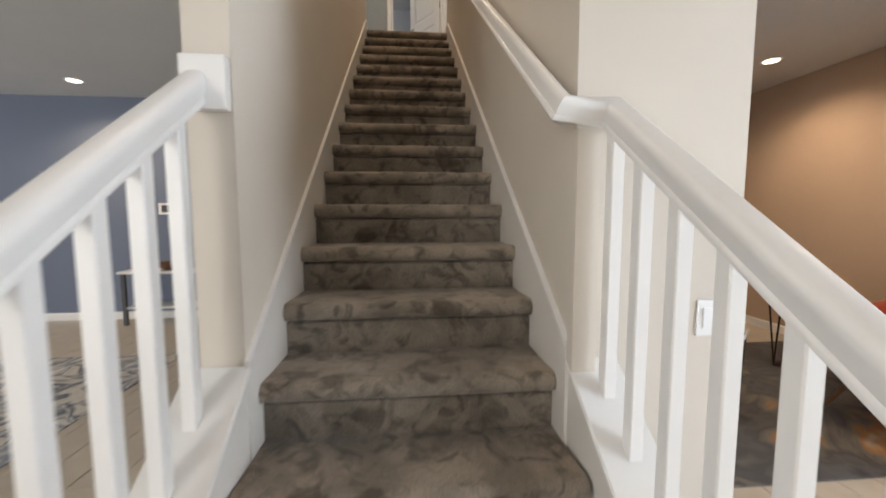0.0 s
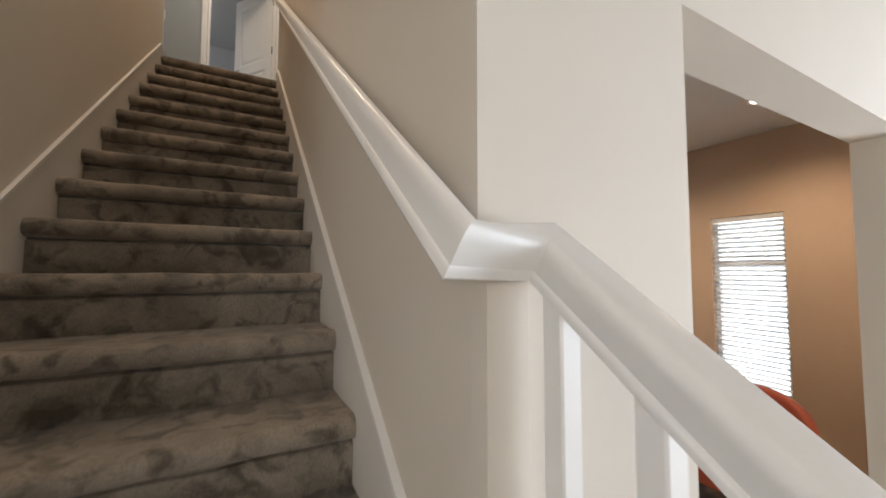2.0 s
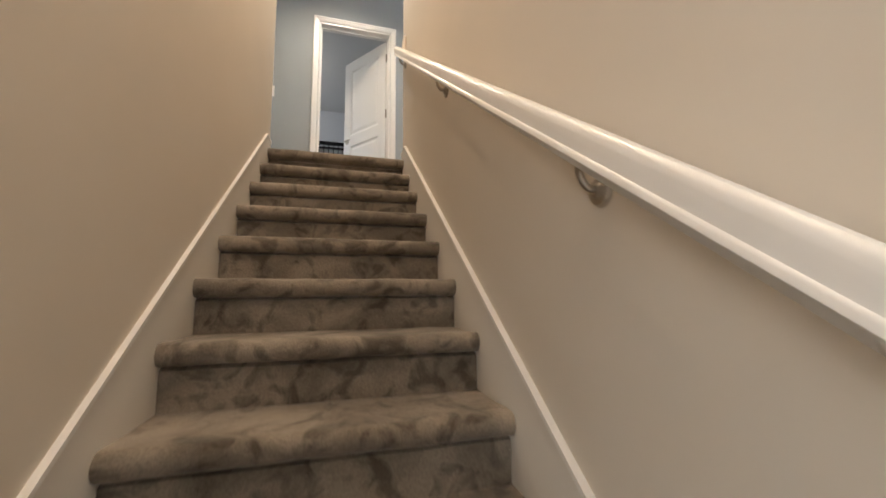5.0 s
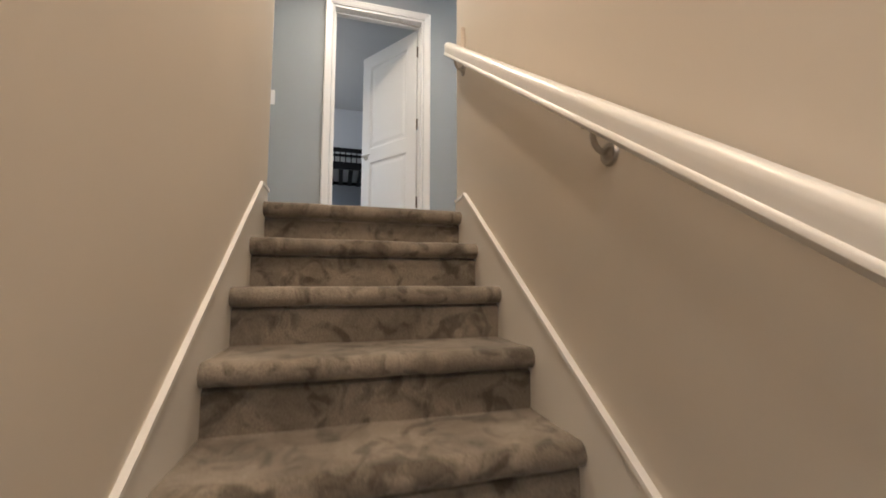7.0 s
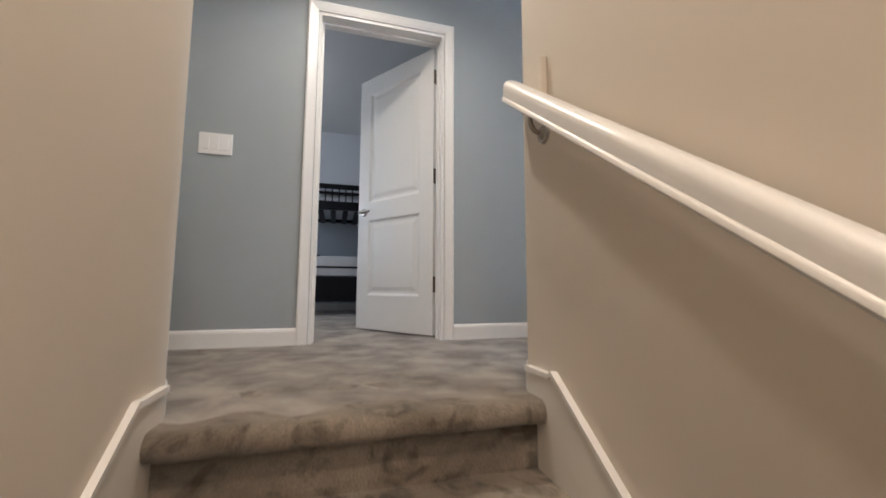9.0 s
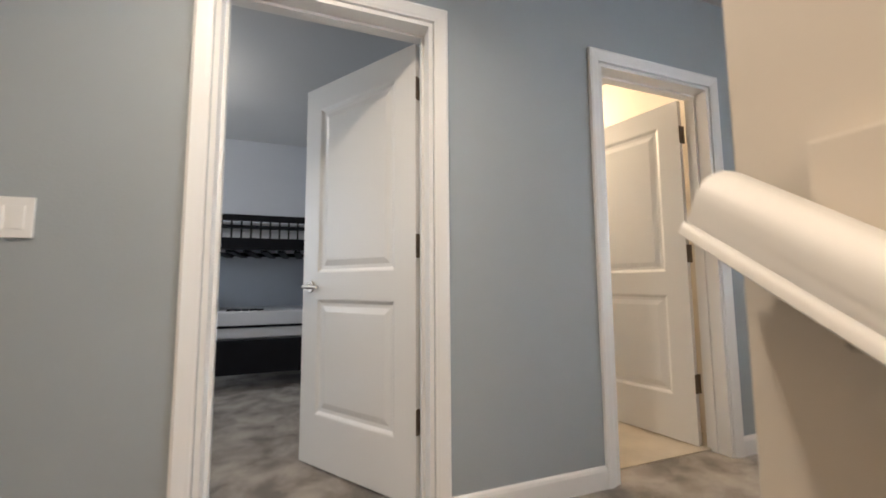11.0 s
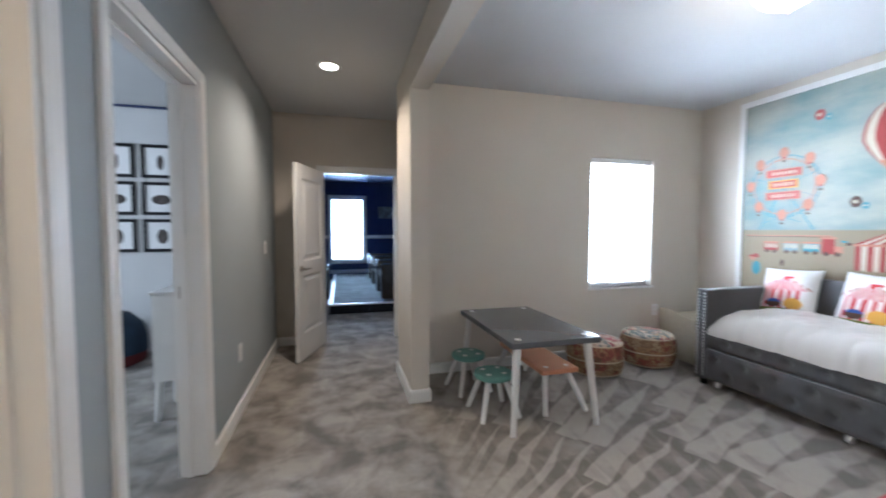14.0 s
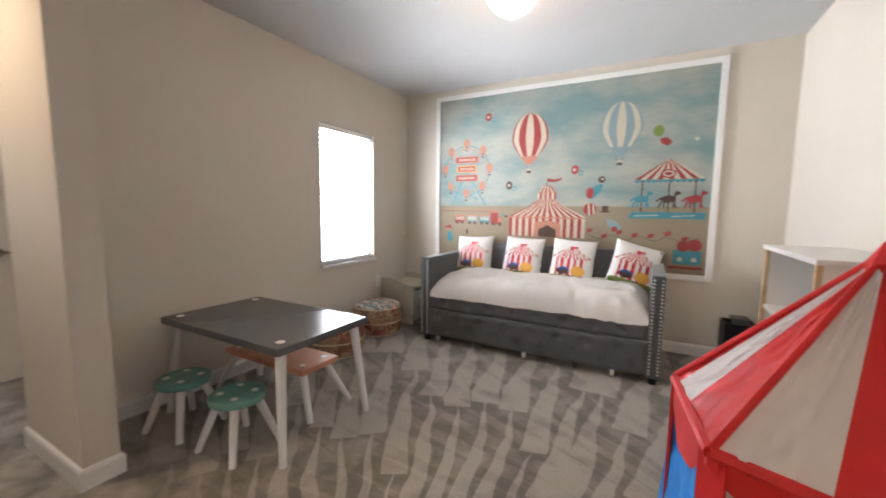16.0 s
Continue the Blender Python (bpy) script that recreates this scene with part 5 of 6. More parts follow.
def pouf(x, y, rz):
    p = thing("pouf", x, y, 0, "round patchwork floor pouf in faded red and tan", "pouf", "patchwork poufs by the wall", rz)
    bm = bmesh.new()
    lathe(bm, [(0.19, 0.0), (0.215, 0.012), (0.232, 0.06), (0.238, 0.13), (0.235, 0.20), (0.222, 0.262)], 0, 0, 0, 40)
    part("side", bm, M_PATCH_S, p, smooth=True)
    bm = bmesh.new()
    lathe(bm, [(0.222, 0.262), (0.210, 0.282), (0.16, 0.297), (0.08, 0.303), (0.01, 0.305)], 0, 0, 0, 40)
    part("top", bm, M_PATCH_T, p, smooth=True)
    for zz, rr in ((0.262, 0.223), (0.135, 0.239), (0.018, 0.219)):
        bm = bmesh.new()
        seg = 40
        ring = [[bm.verts.new(((rr + 0.005 * math.cos(q)) * math.cos(a), (rr + 0.005 * math.cos(q)) * math.sin(a), zz + 0.005 * math.sin(q))) for q in (0, 1.57, 3.14, 4.71)] for a in (2 * math.pi * i / seg for i in range(seg))]
        for i in range(seg):
            for j in range(4):
                bm.faces.new((ring[i][j], ring[(i + 1) % seg][j], ring[(i + 1) % seg][(j + 1) % 4], ring[i][(j + 1) % 4]))
        part("piping", bm, M_PIPE, p, smooth=True)
    return p


pf = pouf(3.885, -1.585, 0)
copy_thing(pf, pose(3.93, -2.19, 0, 0, 0, 70))

ch = thing("toy_chest", 3.945, -2.775, 0, "white wooden toy chest with raised curved ends and a cream lid", "chest")
bm = bmesh.new()
box(bm, -0.19, 0.19, -0.22, 0.22, 0.03, 0.335, 0.004)
part("body", bm, M_LEG, ch)
bm = bmesh.new()
box(bm, -0.205, 0.20, -0.218, 0.218, 0.38, 0.398, 0.004)
part("lid", bm, M_CREAM, ch, "cream painted lid")
for sy in (-1, 1):
    bm = bmesh.new()
    prism(bm, [(-0.20, 0.0), (0.20, 0.0), (0.20, 0.455), (0.12, 0.462), (0.0, 0.44), (-0.12, 0.415), (-0.20, 0.405)], "y", sy * 0.232 - 0.011, sy * 0.232 + 0.011)
    part("end_panel", bm, M_CREAM, ch)
bm = bmesh.new()
box(bm, -0.197, -0.19, -0.10, 0.10, 0.20, 0.26, 0.002)
part("front_plaque", bm, M_PINE, ch, "pale wooden plaque")

sh = thing("bookshelf", 0.925, -1.59, 0, "low white open bookshelf with pale wooden edges", "shelf")
for yy in (-0.37, 0.352):
    bm = bmesh.new()
    box(bm, -0.16, 0.145, yy, yy + 0.018, 0, 1.0)
    part("side_panel", bm, M_LEG, sh)
    bm = bmesh.new()
    box(bm, 0.145, 0.165, yy - 0.002, yy + 0.020, 0, 1.0, 0.002)
    part("edge_strip", bm, M_PINE, sh, "pale pine front edge")
for zz in (0.06, 0.36, 0.68):
    bm = bmesh.new()
    box(bm, -0.15, 0.155, -0.352, 0.352, zz, zz + 0.02, 0.002)
    part("shelf_board", bm, M_LEG, sh)
bm = bmesh.new()
box(bm, -0.165, 0.172, -0.385, 0.385, 1.0, 1.022, 0.003)
part("top", bm, M_LEG, sh)
bm = bmesh.new()
box(bm, -0.162, -0.152, -0.352, 0.352, 0.0, 1.0)
part("back_panel", bm, M_LEG, sh)

bk = thing("toy_bin", 1.02, -2.86, 0, "small black open toy bin beside the daybed", "bin")
bm = bmesh.new()
for b in ((-0.10, 0.10, -0.10, -0.09), (-0.10, 0.10, 0.09, 0.10), (-0.10, -0.09, -0.09, 0.09), (0.09, 0.10, -0.09, 0.09)):
    box(bm, *b, 0.0, 0.37)
box(bm, -0.09, 0.09, -0.09, 0.09, 0.0, 0.01)
part("body", bm, M_BLACK, bk)
bm = bmesh.new()
box(bm, -0.06, 0.05, -0.06, 0.06, 0.01, 0.41, 0.01)
part("contents", bm, M_TABLE, bk, "dark boxed toy")

# circus play tent
M_TRED = mat("red_nylon_tent", (0.60, 0.012, 0.014), 0.5, vary=0.10, vscale=5, bump=0.5, bscale=9)
M_TWHITE = mat("white_nylon_tent", (0.70, 0.66, 0.68), 0.34, vary=0.05, vscale=5, bump=0.5, bscale=9)
M_TBLUE = mat("blue_nylon_tent", (0.01, 0.24, 0.72), 0.42, vary=0.10, vscale=6, bump=0.4, bscale=9)
TC, TR, TE, TA = Vector((1.175, -0.53)), 0.40, 0.675, 1.08
tent = thing("play_tent", TC.x, TC.y, 0, "red and white striped circus play tent with blue walls", "play tent")
COR = [(TR * math.cos(radians(37 + 60 * i)), TR * math.sin(radians(37 + 60 * i))) for i in range(6)]


def cloth(bm, a, b, c, d, n=22, sag=0.015, seed=0):
    """A slack four-sided cloth a-b-c-d."""
    a, b, c, d = Vector(a), Vector(b), Vector(c), Vector(d)
    nrm = (b - a).cross(d - a).normalized()
    g = []
    for j in range(n + 1):
        v = j / n
        row = []
        for i in range(n + 1):
            u = i / n
            q = (a.lerp(b, u)).lerp(d.lerp(c, u), v)
            q = q - nrm * (sag * 4 * u * (1 - u) * math.sin(math.pi * v) + (0.012 * noise.noise((u * 5 + seed, v * 7, seed)) + 0.011 * noise.noise((u * 3 + v * 9 + seed, v * 2 - u * 8, seed))) * math.sin(math.pi * u))
            row.append(bm.verts.new(q))
        g.append(row)
    for p, q in zip(g, g[1:]):
        for i in range(n):
            bm.faces.new((p[i], p[i + 1], q[i + 1], q[i]))


for i in range(6):
    (ax, ay), (bx, by) = COR[i], COR[(i + 1) % 6]
    cuts = [(0.0, 0.12, M_TRED), (0.12, 0.45, M_TWHITE), (0.45, 1.0, M_TRED)] if i % 2 else [(0.0, 0.47, M_TWHITE), (0.47, 1.0, M_TRED)]
    for u0, u1, mt in cuts:
        p0, p1 = (ax + (bx - ax) * u0, ay + (by - ay) * u0), (ax + (bx - ax) * u1, ay + (by - ay) * u1)
        bm = bmesh.new()
        cloth(bm, (*p0, TE), (*p1, TE), (p1[0] * 0.05, p1[1] * 0.05, TA), (p0[0] * 0.05, p0[1] * 0.05, TA), 22, 0.012, i + u0)
        part("roof_panel", bm, mt, tent, smooth=True)
    bm = bmesh.new()
    tube(bm, (ax, ay, TE), (ax * 0.05, ay * 0.05, TA + 0.004), 0.011, 0.008, 8)
    part("seam", bm, M_TRED, tent, "dark red seam binding")
    bm = bmesh.new()
    tube(bm, (ax, ay, TE - 0.01), (bx, by, TE - 0.01), 0.016, None, 8)
    part("eave_piping", bm, M_TRED, tent)
    # valance that swings in an arc below the eave
    bm = bmesh.new()
    g = []
    for j in range(4):
        row = []
        for k in range(13):
            u = k / 12
            drop = (0.03 + 0.105 * math.sin(math.pi * u) + 0.006 * math.sin(u * 19)) * j / 3
            o = 1.02 + 0.02 * math.sin(math.pi * u) * j / 3
            row.append(bm.verts.new(((ax + (bx - ax) * u) * o, (ay + (by - ay) * u) * o, TE - 0.006 - drop)))
        g.append(row)
    for p, q in zip(g, g[1:]):
        for k in range(12):
            bm.faces.new((p[k], p[k + 1], q[k + 1], q[k]))
    part("valance", bm, M_TRED, tent, smooth=True)
    bm = bmesh.new()
    cloth(bm, (ax * 1.12, ay * 1.12, 0.0), (bx * 1.12, by * 1.12, 0.0), (bx * 0.97, by * 0.97, TE - 0.01), (ax * 0.97, ay * 0.97, TE - 0.01), 22, 0.02, i + 20)
    part("wall_panel", bm, (M_TWHITE, M_TBLUE, M_TRED, M_TBLUE, M_TWHITE, M_TBLUE)[i], tent, smooth=True)
    bm = bmesh.new()
    box(bm, -0.035, 0.035, -0.004, 0.004, 0.0, TE - 0.012)
    ps = part("corner_binding", bm, M_TRED, tent)
    ps.matrix_local = pose(ax * 0.985, ay * 0.985, 0, 0, 0, 127 + 60 * i)
bm = bmesh.new()
lathe(bm, [(0.030, -0.02), (0.034, 0.0), (0.022, 0.02), (0.006, 0.05)], 0, 0, TA, 12)
part("peak_cap", bm, M_TRED, tent)

# bunk room -------------------------------------------------------------------
M_SHEET = mat("white_cotton_sheet", (0.72, 0.72, 0.74), 0.85, vary=0.05, vscale=4, bump=0.4, bscale=16)
bb = thing("bunk_bed", -0.09, 3.90, 0, "black wooden bunk bed with slatted rails and white mattresses", "bunk bed")
for px in (-0.98, 0.98):
    for py in (-0.45, 0.42):
        bm = bmesh.new()
        box(bm, px - 0.035, px + 0.035, py - 0.035, py + 0.035, 0, 1.50, 0.004)
        part("post", bm, M_BLACK, bb)
for z0, z1 in ((1.185, 1.285), (1.365, 1.395), (1.43, 1.485)):
    for py in (-0.465, 0.42):
        bm = bmesh.new()
        box(bm, -0.945, 0.945, py, py + 0.03, z0, z1, 0.003)
        part("guard_rail", bm, M_BLACK, bb)
bm = bmesh.new()
box(bm, -0.007, 0.007, -0.004, 0.004, 1.285, 1.43)
slat_me = bpy.data.meshes.new("rail_slat")
bm.to_mesh(slat_me)
bm.free()
slat_me.materials.append(M_BLACK)
for i in range(25):
    for py in (-0.45, 0.435):
        o = new("rail_slat", slat_me)
        o.parent = bb
        o.location = (-0.90 + 0.075 * i, py, 0)
for py in (-0.48, ):
    bm = bmesh.new()
    box(bm, -0.98, 0.98, py, py + 0.03, 0.15, 0.43, 0.004)
    part("drawer_front", bm, M_BLACK, bb)
for z0, z1 in ((0.60, 0.65), (0.72, 0.77), (0.84, 0.89)):
    for px in (-0.98, 0.98):
        bm = bmesh.new()
        box(bm, px - 0.015, px + 0.015, -0.415, 0.385, z0, z1, 0.003)
        part("end_rail", bm, M_BLACK, bb)
for nm, z0, z1 in (("lower_mattress", 0.435, 0.66), ("upper_mattress", 1.22, 1.425)):
    bm = bmesh.new()
    box(bm, -0.935, 0.935, -0.43, 0.41, z0, z1, 0.03)
    part(nm, bm, M_SHEET, bb, "white sheeted mattress", smooth=True)
bm = bmesh.new()
box(bm, -0.938, 0.938, -0.437, -0.428, 0.525, 0.545)
part("mattress_piping", bm, M_BLACK, bb)
for i in range(14):
    bm = bmesh.new()
    box(bm, -0.90 + 0.135 * i, -0.84 + 0.135 * i, -0.43, 0.41, 1.165, 1.184, 0.002)
    part("bed_slat", bm, M_BLACK, bb)
tl = thing("folded_towels", -0.84, 3.80, 0.66, "folded white towels stacked on the lower bunk", "towels")
for k in range(3):
    bm = bmesh.new()
    box(bm, -0.17 + 0.02 * k, 0.17 - 0.01 * k, -0.11, 0.10, 0.022 * k, 0.022 * k + 0.021, 0.008)
    part("towel", bm, M_SHEET, tl, smooth=True)
th = thing("throw_blanket", -0.43, 3.56, 0.66, "small black patterned throw lying on the lower bunk", "blanket")
bm = bmesh.new()
for i in range(5):
    a = radians(60 * i + 10)
    tube(bm, (-0.14 + 0.06 * i, 0.04 * math.sin(i), 0.008), (-0.09 + 0.06 * i, 0.05 * math.cos(i * 2), 0.010), 0.009, 0.006, 8)
part("cloth", bm, M_BLACK, th)
pw = thing("bed_pillow", 0.28, 3.80, 0.655, "white bed pillow standing at the bunk's head", "pillow")
bm = bmesh.new()
bmesh.ops.create_uvsphere(bm, u_segments=20, v_segments=12, radius=1.0, matrix=Matrix.Translation((0, 0, 0.13)) @ Matrix.Diagonal((0.10, 0.25, 0.15, 1)))
part("case", bm, M_SHEET, pw, smooth=True)

# sports room
M_PRINT = mat("white_print_paper", (0.78, 0.78, 0.78), 0.7)
M_INK = mat("grey_photo_ink", (0.09, 0.075, 0.07), 0.8, vary=0.5, vscale=25)
for col, y in enumerate((2.695, 2.31)):
    for row_, z in enumerate((1.92, 1.55, 1.18)):
        pf_ = thing("framed_picture", 5.5, y, z, "black framed sports print on the white wall", "picture", "sports prints")
        bm = bmesh.new()
        w_, h_ = 0.165, 0.165
        for b in ((-w_, -w_ + 0.032, -h_, h_), (w_ - 0.032, w_, -h_, h_), (-w_ + 0.032, w_ - 0.032, -h_, -h_ + 0.032), (-w_ + 0.032, w_ - 0.032, h_ - 0.032, h_)):
            box(bm, -0.024, -0.001, *b, 0.002)
        part("frame", bm, M_BLACK, pf_)
        bm = bmesh.new()
        box(bm, -0.010, -0.004, -w_ + 0.03, w_ - 0.03, -h_ + 0.03, h_ - 0.03)
        part("print", bm, M_PRINT, pf_)
        bm = bmesh.new()
        sc = ((0.03, 0.075), (0.085, 0.05), (0.05, 0.075))[row_]
        bmesh.ops.create_uvsphere(bm, u_segments=16, v_segments=8, radius=1.0, matrix=Matrix.Translation((-0.0105, 0, -0.01)) @ Matrix.Diagonal((0.0015, sc[0], sc[1], 1)))
        part("motif", bm, M_INK, pf_, ("grey drop-shaped motif", "grey oval ball motif", "grey glove-shaped motif")[row_])
bg = thing("bean_bag", 5.12, 2.62, 0, "dark blue bean bag with a dark red base", "bean bag")
bm = bmesh.new()
lathe(bm, [(0.20, 0.0), (0.27, 0.03), (0.285, 0.12)], 0, 0, 0, 24)
part("base", bm, mat("dark_red_cloth", (0.10, 0.012, 0.015), 0.9), bg, "dark red base", smooth=True)
bm = bmesh.new()
lathe(bm, [(0.285, 0.12), (0.285, 0.25), (0.25, 0.38), (0.16, 0.47), (0.05, 0.51), (0.005, 0.513)], 0, 0, 0, 24)
part("bag", bm, mat("navy_cloth", (0.012, 0.03, 0.06), 0.85, vary=0.3, vscale=8, bump=0.4, bscale=12), bg, smooth=True)
dk = thing("nightstand", 3.98, 1.63, 0, "white wooden nightstand standing on tapered legs", "nightstand")
bm = bmesh.new()
box(bm, -0.16, 0.16, -0.11, 0.11, 0.26, 0.82, 0.006)
part("body", bm, M_LEG, dk)
bm = bmesh.new()
box(bm, -0.17, 0.17, -0.12, 0.12, 0.822, 0.84, 0.003)
part("top", bm, M_LEG, dk)
for sx in (-1, 1):
    for sy in (-1, 1):
        bm = bmesh.new()
        tube(bm, (sx * 0.15, sy * 0.10, 0), (sx * 0.135, sy * 0.085, 0.262), 0.016, 0.024, 10)
        part("leg", bm, M_LEG, dk)

# home theatre
M_LEATHER = mat("dark_brown_leather", (0.028, 0.022, 0.019), 0.25, vary=0.25, vscale=6, bump=0.3, bscale=40)
M_DCARPET = carpet("grey_theatre_carpet", (0.16, 0.165, 0.18), (0.10, 0.105, 0.115), 4.0)
tp = thing("theatre_platform", 0, 0, 0, "carpeted theatre seating platform with a pale edge strip", "platform", kind="structure")
bm = bmesh.new()
box(bm, 6.78, 10.885, -1.99, 0.74, 0.0, 0.13)
part("riser", bm, M_BLACK, tp)
bm = bmesh.new()
box(bm, 6.83, 10.885, -1.99, 0.69, 0.131, 0.142)
part("platform_carpet", bm, M_DCARPET, tp)
bm = bmesh.new()
box(bm, 6.77, 6.83, -1.99, 0.75, 0.128, 0.150, 0.003)
box(bm, 6.83, 10.885, 0.69, 0.75, 0.128, 0.150, 0.003)
part("edge_strip", bm, M_WHITE, tp, "pale metal edge strip")


def recliner(x, y, z, rz):
    r = thing("recliner", x, y, z, "dark brown leather recliner in the home theatre", "armchair", "theatre recliners", rz)
    bm = bmesh.new()
    box(bm, -0.30, 0.30, -0.38, 0.40, 0.04, 0.30, 0.03)
    part("base", bm, M_LEATHER, r, smooth=True)
    bm = bmesh.new()
    box(bm, -0.27, 0.27, -0.25, 0.42, 0.30, 0.46, 0.05)
    part("seat", bm, M_LEATHER, r, smooth=True)
    for s in (-1, 1):
        bm = bmesh.new()
        box(bm, s * 0.37 - 0.10, s * 0.37 + 0.10, -0.36, 0.44, 0.03, 0.58, 0.06)
        part("arm", bm, M_LEATHER, r, smooth=True)
    bm = bmesh.new()
    box(bm, -0.30, 0.30, -0.46, -0.24, 0.25, 0.74, 0.07)
    box(bm, -0.28, 0.28, -0.50, -0.26, 0.66, 1.0, 0.08)
    part("backrest", bm, M_LEATHER, r, smooth=True)
    return r


rc = recliner(7.30, -0.46, 0.142, 0)
copy_thing(rc, pose(8.26, -0.46, 0.142))
copy_thing(rc, pose(8.3, 1.22, 0.0, 0, 0, 180))
copy_thing(rc, pose(9.22, -0.46, 0.142))
pl_ = thing("white_cushion", 8.28, -0.69, 0.62, "white cushion lying on the dark recliner", "pillow")
bm = bmesh.new()
bmesh.ops.create_uvsphere(bm, u_segments=18, v_segments=12, radius=1.0, matrix=Matrix.Translation((0, 0, 0.17)) @ Matrix.Diagonal((0.20, 0.08, 0.18, 1)))
part("case", bm, M_SHEET, pl_, smooth=True)
cr_ = thing("chair_rail", 10.9, 0, 0, "white chair rail moulding on the navy wall", "trim", kind="structure")
for ya, yb_ in ((-2.0, -0.07), (0.86, 3.0)):
    bm = bmesh.new()
    box(bm, -0.025, 0.0, ya, yb_, 1.03, 1.11, 0.006)
    part("rail", bm, M_TRIM, cr_)
ar = thing("wall_art", 10.9, -0.70, 1.70, "small silvery horizontal wall decoration on the navy wall", "wall art")
bm = bmesh.new()
box(bm, -0.02, -0.001, -0.32, 0.32, -0.16, 0.14, 0.006)
part("panel", bm, mat("silver_grey_print", (0.16, 0.20, 0.24), 0.4, vary=0.5, vscale=10), ar)

# living room and family room below -------------------------------------------
M_ORANGE = mat("burnt_orange_upholstery", (0.42, 0.075, 0.028), 0.7, vary=0.12, vscale=5, bump=0.3, bscale=250, sheen=0.2)
M_MARBLE = mat("white_marble_top", (0.72, 0.70, 0.68), 0.2, vary=0.1, vscale=5)
M_IRON = mat("dark_bronze_rod", (0.035, 0.022, 0.015), 0.4, 0.7)
M_WOOD = mat("mid_brown_wood", (0.16, 0.08, 0.04), 0.45, vary=0.3, vscale=12)


def rug_mat(name, cols, scale):
    m = mat(name, cols[0], 0.95, bump=0.5, bscale=150)
    nt = m.node_tree
    b = nt.nodes["Principled BSDF"]
    n = nt.nodes.new("ShaderNodeTexNoise")
    n.inputs["Scale"].default_value, n.inputs["Detail"].default_value, n.inputs["Distortion"].default_value = scale, 4, 1.2
    nt.links.new(nt.nodes["Texture Coordinate"].outputs["Object"], n.inputs["Vector"])
    r = nt.nodes.new("ShaderNodeValToRGB")
    els = r.color_ramp.elements
    els[0].position, els[0].color = 0.34, (*cols[0], 1)
    els[1].position, els[1].color = 0.68, (*cols[-1], 1)
    for i, c in enumerate(cols[1:-1]):
        els.new(0.34 + 0.34 * (i + 1) / (len(cols) - 1)).color = (*c, 1)
    nt.links.new(n.outputs["Fac"], r.inputs["Fac"])
    nt.links.new(r.outputs["Color"], b.inputs["Base Color"])
    return m


rg = thing("area_rug", 2.72, -2.30, LF, "dark grey abstract area rug with rust and tan patches", "rug")
bm = bmesh.new()
box(bm, -1.2, 1.2, -0.90, 1.0, 0.0, 0.014, 0.004)
part("woven_top", bm, rug_mat("grey_rust_rug", [(0.045, 0.042, 0.042), (0.10, 0.095, 0.095), (0.07, 0.065, 0.062), (0.16, 0.14, 0.12), (0.36, 0.17, 0.06), (0.40, 0.33, 0.24)], 1.6), rg)
rg2 = thing("area_rug", -2.75, -2.3, LF, "pale floral area rug with blue and charcoal scrolls", "rug")
bm = bmesh.new()
box(bm, -1.6, 0.62, -1.4, 1.22, 0.0, 0.012, 0.004)
part("woven_top", bm, rug_mat("pale_floral_rug", [(0.50, 0.46, 0.40), (0.58, 0.54, 0.48), (0.10, 0.11, 0.14), (0.55, 0.52, 0.47), (0.20, 0.23, 0.29), (0.60, 0.56, 0.50)], 3.4), rg2)


def side_table(x, y, rz):
    t = thing("side_table", x, y, LF, "small marble-topped side table on angular dark metal rods", "table", "geometric side tables", rz)
    bm = bmesh.new()
    lathe(bm, [(0.19, 0.555), (0.195, 0.558), (0.195, 0.576), (0.19, 0.58)], 0, 0, 0, 6)
    part("top", bm, M_MARBLE, t)
    for k in range(3):
        a0, a1 = radians(120 * k), radians(120 * k + 60)
        for q in (a0, a1):
            bm = bmesh.new()
            tube(bm, (0.175 * math.cos(q), 0.175 * math.sin(q), 0.557), (0.13 * math.cos((a0 + a1) / 2), 0.13 * math.sin((a0 + a1) / 2), 0.008), 0.007, None, 8)
            part("rod", bm, M_IRON, t)
        bm = bmesh.new()
        b0, b1 = (a0 + a1) / 2, (a0 + a1) / 2 + radians(120)
        tube(bm, (0.13 * math.cos(b0), 0.13 * math.sin(b0), 0.008), (0.13 * math.cos(b1), 0.13 * math.sin(b1), 0.008), 0.007, None, 8)
        part("base_rod", bm, M_IRON, t)
        bm = bmesh.new()
        tube(bm, (0.175 * math.cos(a0), 0.175 * math.sin(a0), 0.55), (0.175 * math.cos(a1), 0.175 * math.sin(a1), 0.55), 0.006, None, 8)
        part("rim_rod", bm, M_IRON, t)
    return t


sd = side_table(3.22, -1.92, 10)
copy_thing(sd, pose(1.92, -2.57, LF + 0.014, 0, 0, 40))
sd.location.z = LF + 0.014
lb = thing("wire_lantern", 3.20, -1.90, LF + 0.594, "small dark wire lantern standing on the side table", "lantern")
for sx in (-1, 1):
    for sy in (-1, 1):
        bm = bmesh.new()
        tube(bm, (sx * 0.05, sy * 0.05, 0), (sx * 0.05, sy * 0.05, 0.16), 0.005, None, 8)
        part("upright", bm, M_IRON, lb)
for zz in (0.004, 0.158):
    bm = bmesh.new()
    for a, b in (((-0.05, -0.05), (0.05, -0.05)), ((0.05, -0.05), (0.05, 0.05)), ((0.05, 0.05), (-0.05, 0.05)), ((-0.05, 0.05), (-0.05, -0.05))):
        tube(bm, (*a, zz), (*b, zz), 0.005, None, 8)
    part("ring", bm, M_IRON, lb)

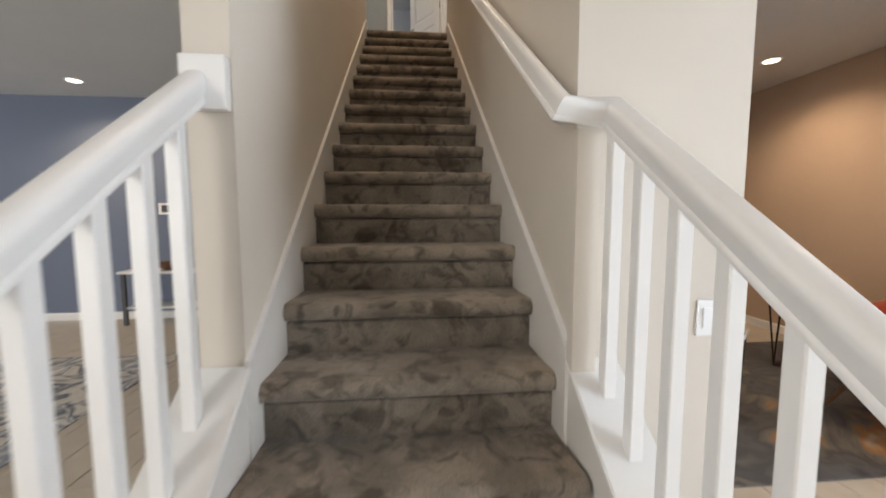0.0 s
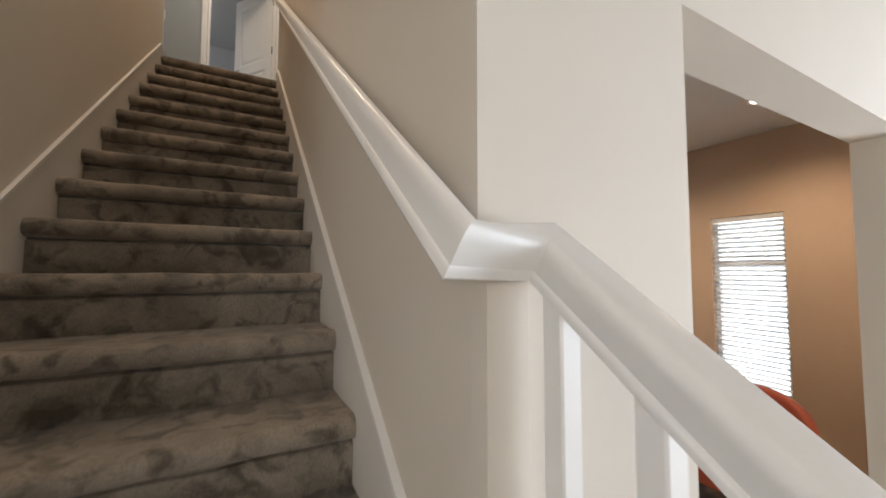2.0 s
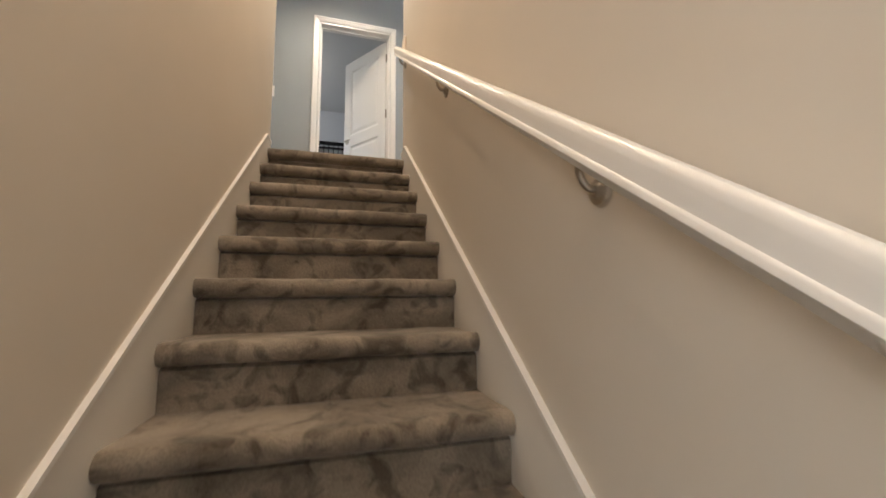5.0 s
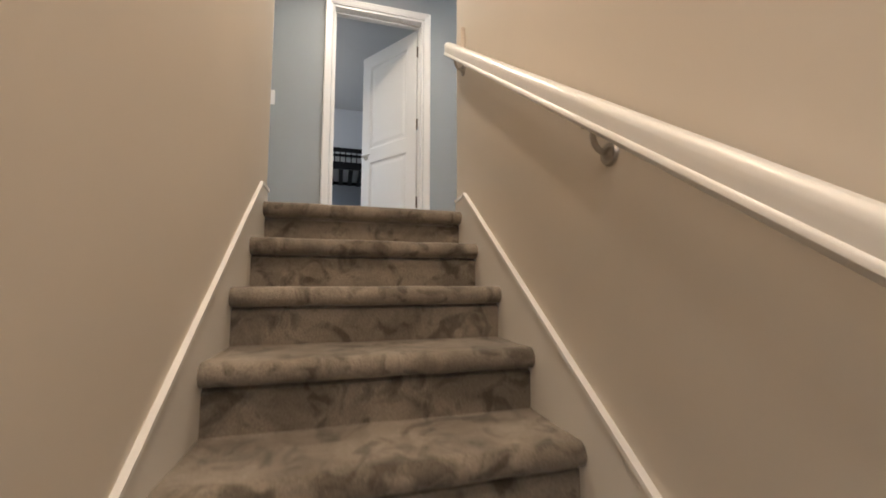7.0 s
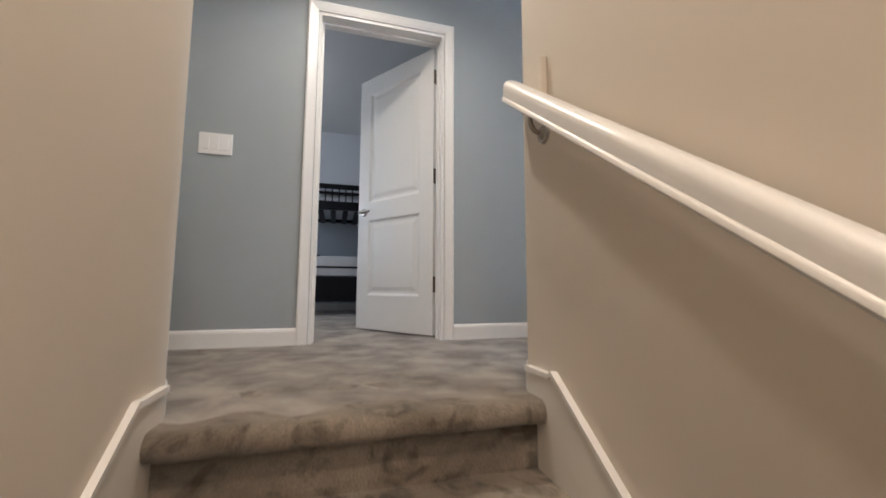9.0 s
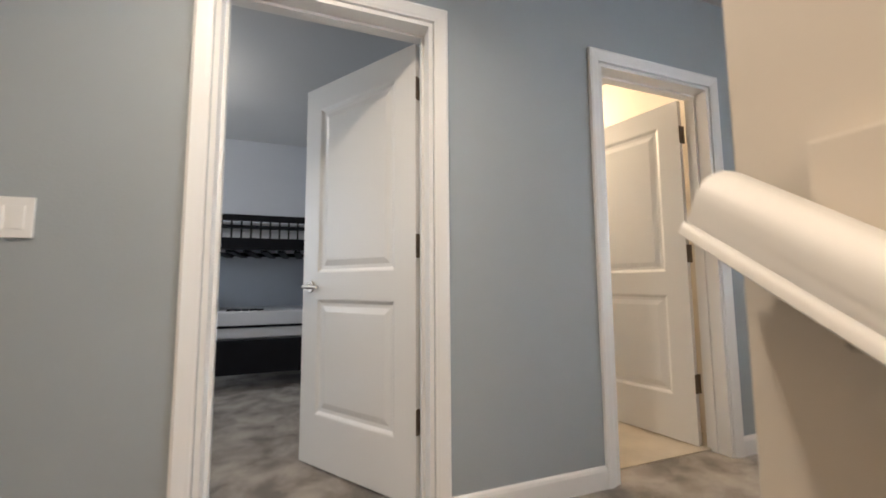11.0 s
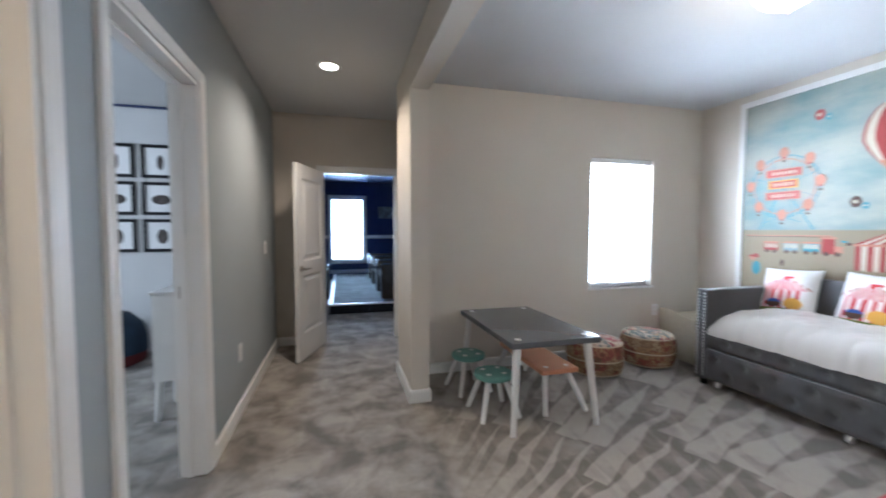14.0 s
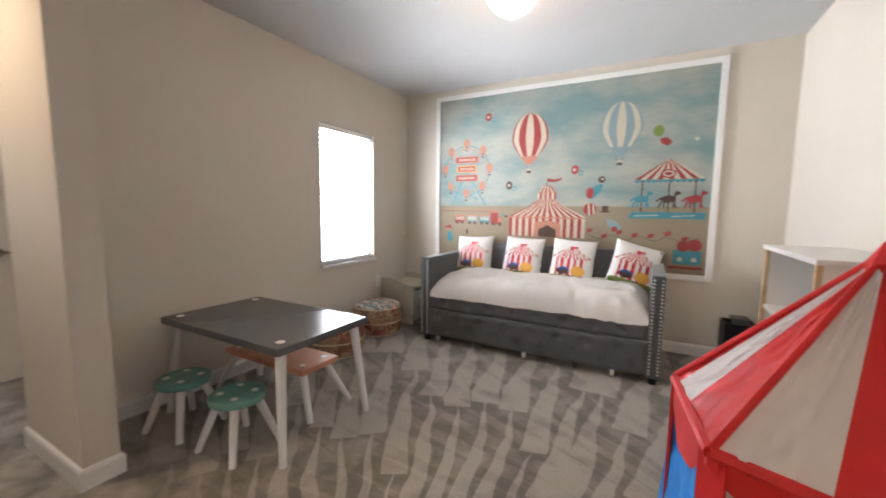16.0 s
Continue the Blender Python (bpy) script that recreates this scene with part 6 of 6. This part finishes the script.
ac = thing("armchair", 3.02, -2.80, LF + 0.014, "burnt orange shell armchair on wooden legs by the window", "armchair", rz=-82)
bm = bmesh.new()
g = []
for j in range(15):
    row = []
    for i in range(25):
        a = radians(-20 + 220 * i / 24)
        v = j / 14
        back = max(0.0, math.sin(a)) ** 0.7
        top = 0.50 + 0.26 * back
        r = 0.34 + 0.07 * v + 0.03 * math.sin(v * math.pi)
        row.append(bm.verts.new((r * math.cos(a), r * math.sin(a) * 0.92 , 0.25 + (top - 0.25) * v)))
    g.append(row)
for a, b in zip(g, g[1:]):
    for i in range(24):
        bm.faces.new((a[i], a[i + 1], b[i + 1], b[i]))
shell = part("shell", bm, M_ORANGE, ac, smooth=True)
so = shell.modifiers.new("solid", "SOLIDIFY")
so.thickness = 0.05
bm = bmesh.new()
lathe(bm, [(0.20, 0.24), (0.33, 0.27), (0.345, 0.36), (0.31, 0.41), (0.15, 0.43), (0.01, 0.432)], 0, -0.02, 0, 28)
part("seat_cushion", bm, M_ORANGE, ac, smooth=True)
for sx in (-1, 1):
    for sy in (-1, 1):
        bm = bmesh.new()
        tube(bm, (sx * 0.27, sy * 0.25, 0.0), (sx * 0.16, sy * 0.15, 0.262), 0.012, 0.019, 10)
        part("leg", bm, M_WOOD, ac, "brown wooden leg")

cs = thing("console_table", -2.98, 0.13, LF, "slim grey console table against the slate blue wall", "table")
bm = bmesh.new()
box(bm, -0.45, 0.75, -0.16, 0.16, 0.62, 0.65, 0.004)
part("top", bm, M_LEG, cs)
for sx in (-0.40, 0.70):
    for sy in (-0.13, 0.13):
        bm = bmesh.new()
        box(bm, sx - 0.02, sx + 0.02, sy - 0.02, sy + 0.02, 0, 0.622, 0.002)
        part("leg", bm, M_TABLE, cs)
bm = bmesh.new()
box(bm, -0.38, 0.68, -0.14, 0.14, 0.20, 0.22, 0.003)
part("shelf", bm, M_LEG, cs)
bw = thing("wooden_bowl", -2.92, 0.10, LF + 0.65, "dark wooden bowl standing on the console table", "bowl")
bm = bmesh.new()
lathe(bm, [(0.05, 0.0), (0.10, 0.04), (0.13, 0.10), (0.12, 0.10), (0.09, 0.05), (0.01, 0.03)], 0, 0, 0, 24)
part("body", bm, M_WOOD, bw, smooth=True)
fp = thing("framed_picture", -3.02, 0.32, -2.10, "small white framed square picture on the blue wall", "picture")
bm = bmesh.new()
for b in ((-0.10, -0.07, -0.07, 0.07), (0.07, 0.10, -0.07, 0.07), (-0.07, 0.07, -0.07, -0.045), (-0.07, 0.07, 0.045, 0.07)):
    box(bm, b[0], b[1], -0.02, -0.001, b[2], b[3])
part("frame", bm, M_WHITE, fp)
bm = bmesh.new()
box(bm, -0.07, 0.07, -0.008, -0.003, -0.045, 0.045)
part("print", bm, M_TABLE, fp)

# floor tiles of the lower storey, laid long-ways with recessed joints ----------
floor_low = bpy.data.objects["floor_lower"]
M_PLANK = mat("pale_plank_tile_piece", (0.52, 0.45, 0.36), 0.38, vary=0.12, vscale=6, bump=0.08, bscale=60)
bm = bmesh.new()
box(bm, 0.003, 0.197, 0.003, 1.197, 0.0, 0.008, 0.002)
tile_me = bpy.data.meshes.new("floor_tile")
bm.to_mesh(tile_me)
bm.free()
tile_me.materials.append(M_PLANK)
for i in range(16):
    for j in range(4):
        t = new("floor_tile", tile_me)
        t.parent = floor_low
        t.location = (-0.86 - 0.2 * (i + 1), -5.3 + 1.2 * j + 0.4 * (i % 3), LF - 0.004)
for i in range(17):
    for j in range(2):
        t = new("floor_tile", tile_me)
        t.parent = floor_low
        t.location = (0.66 + 0.2 * i, -5.0 + 1.2 * j, LF - 0.004)
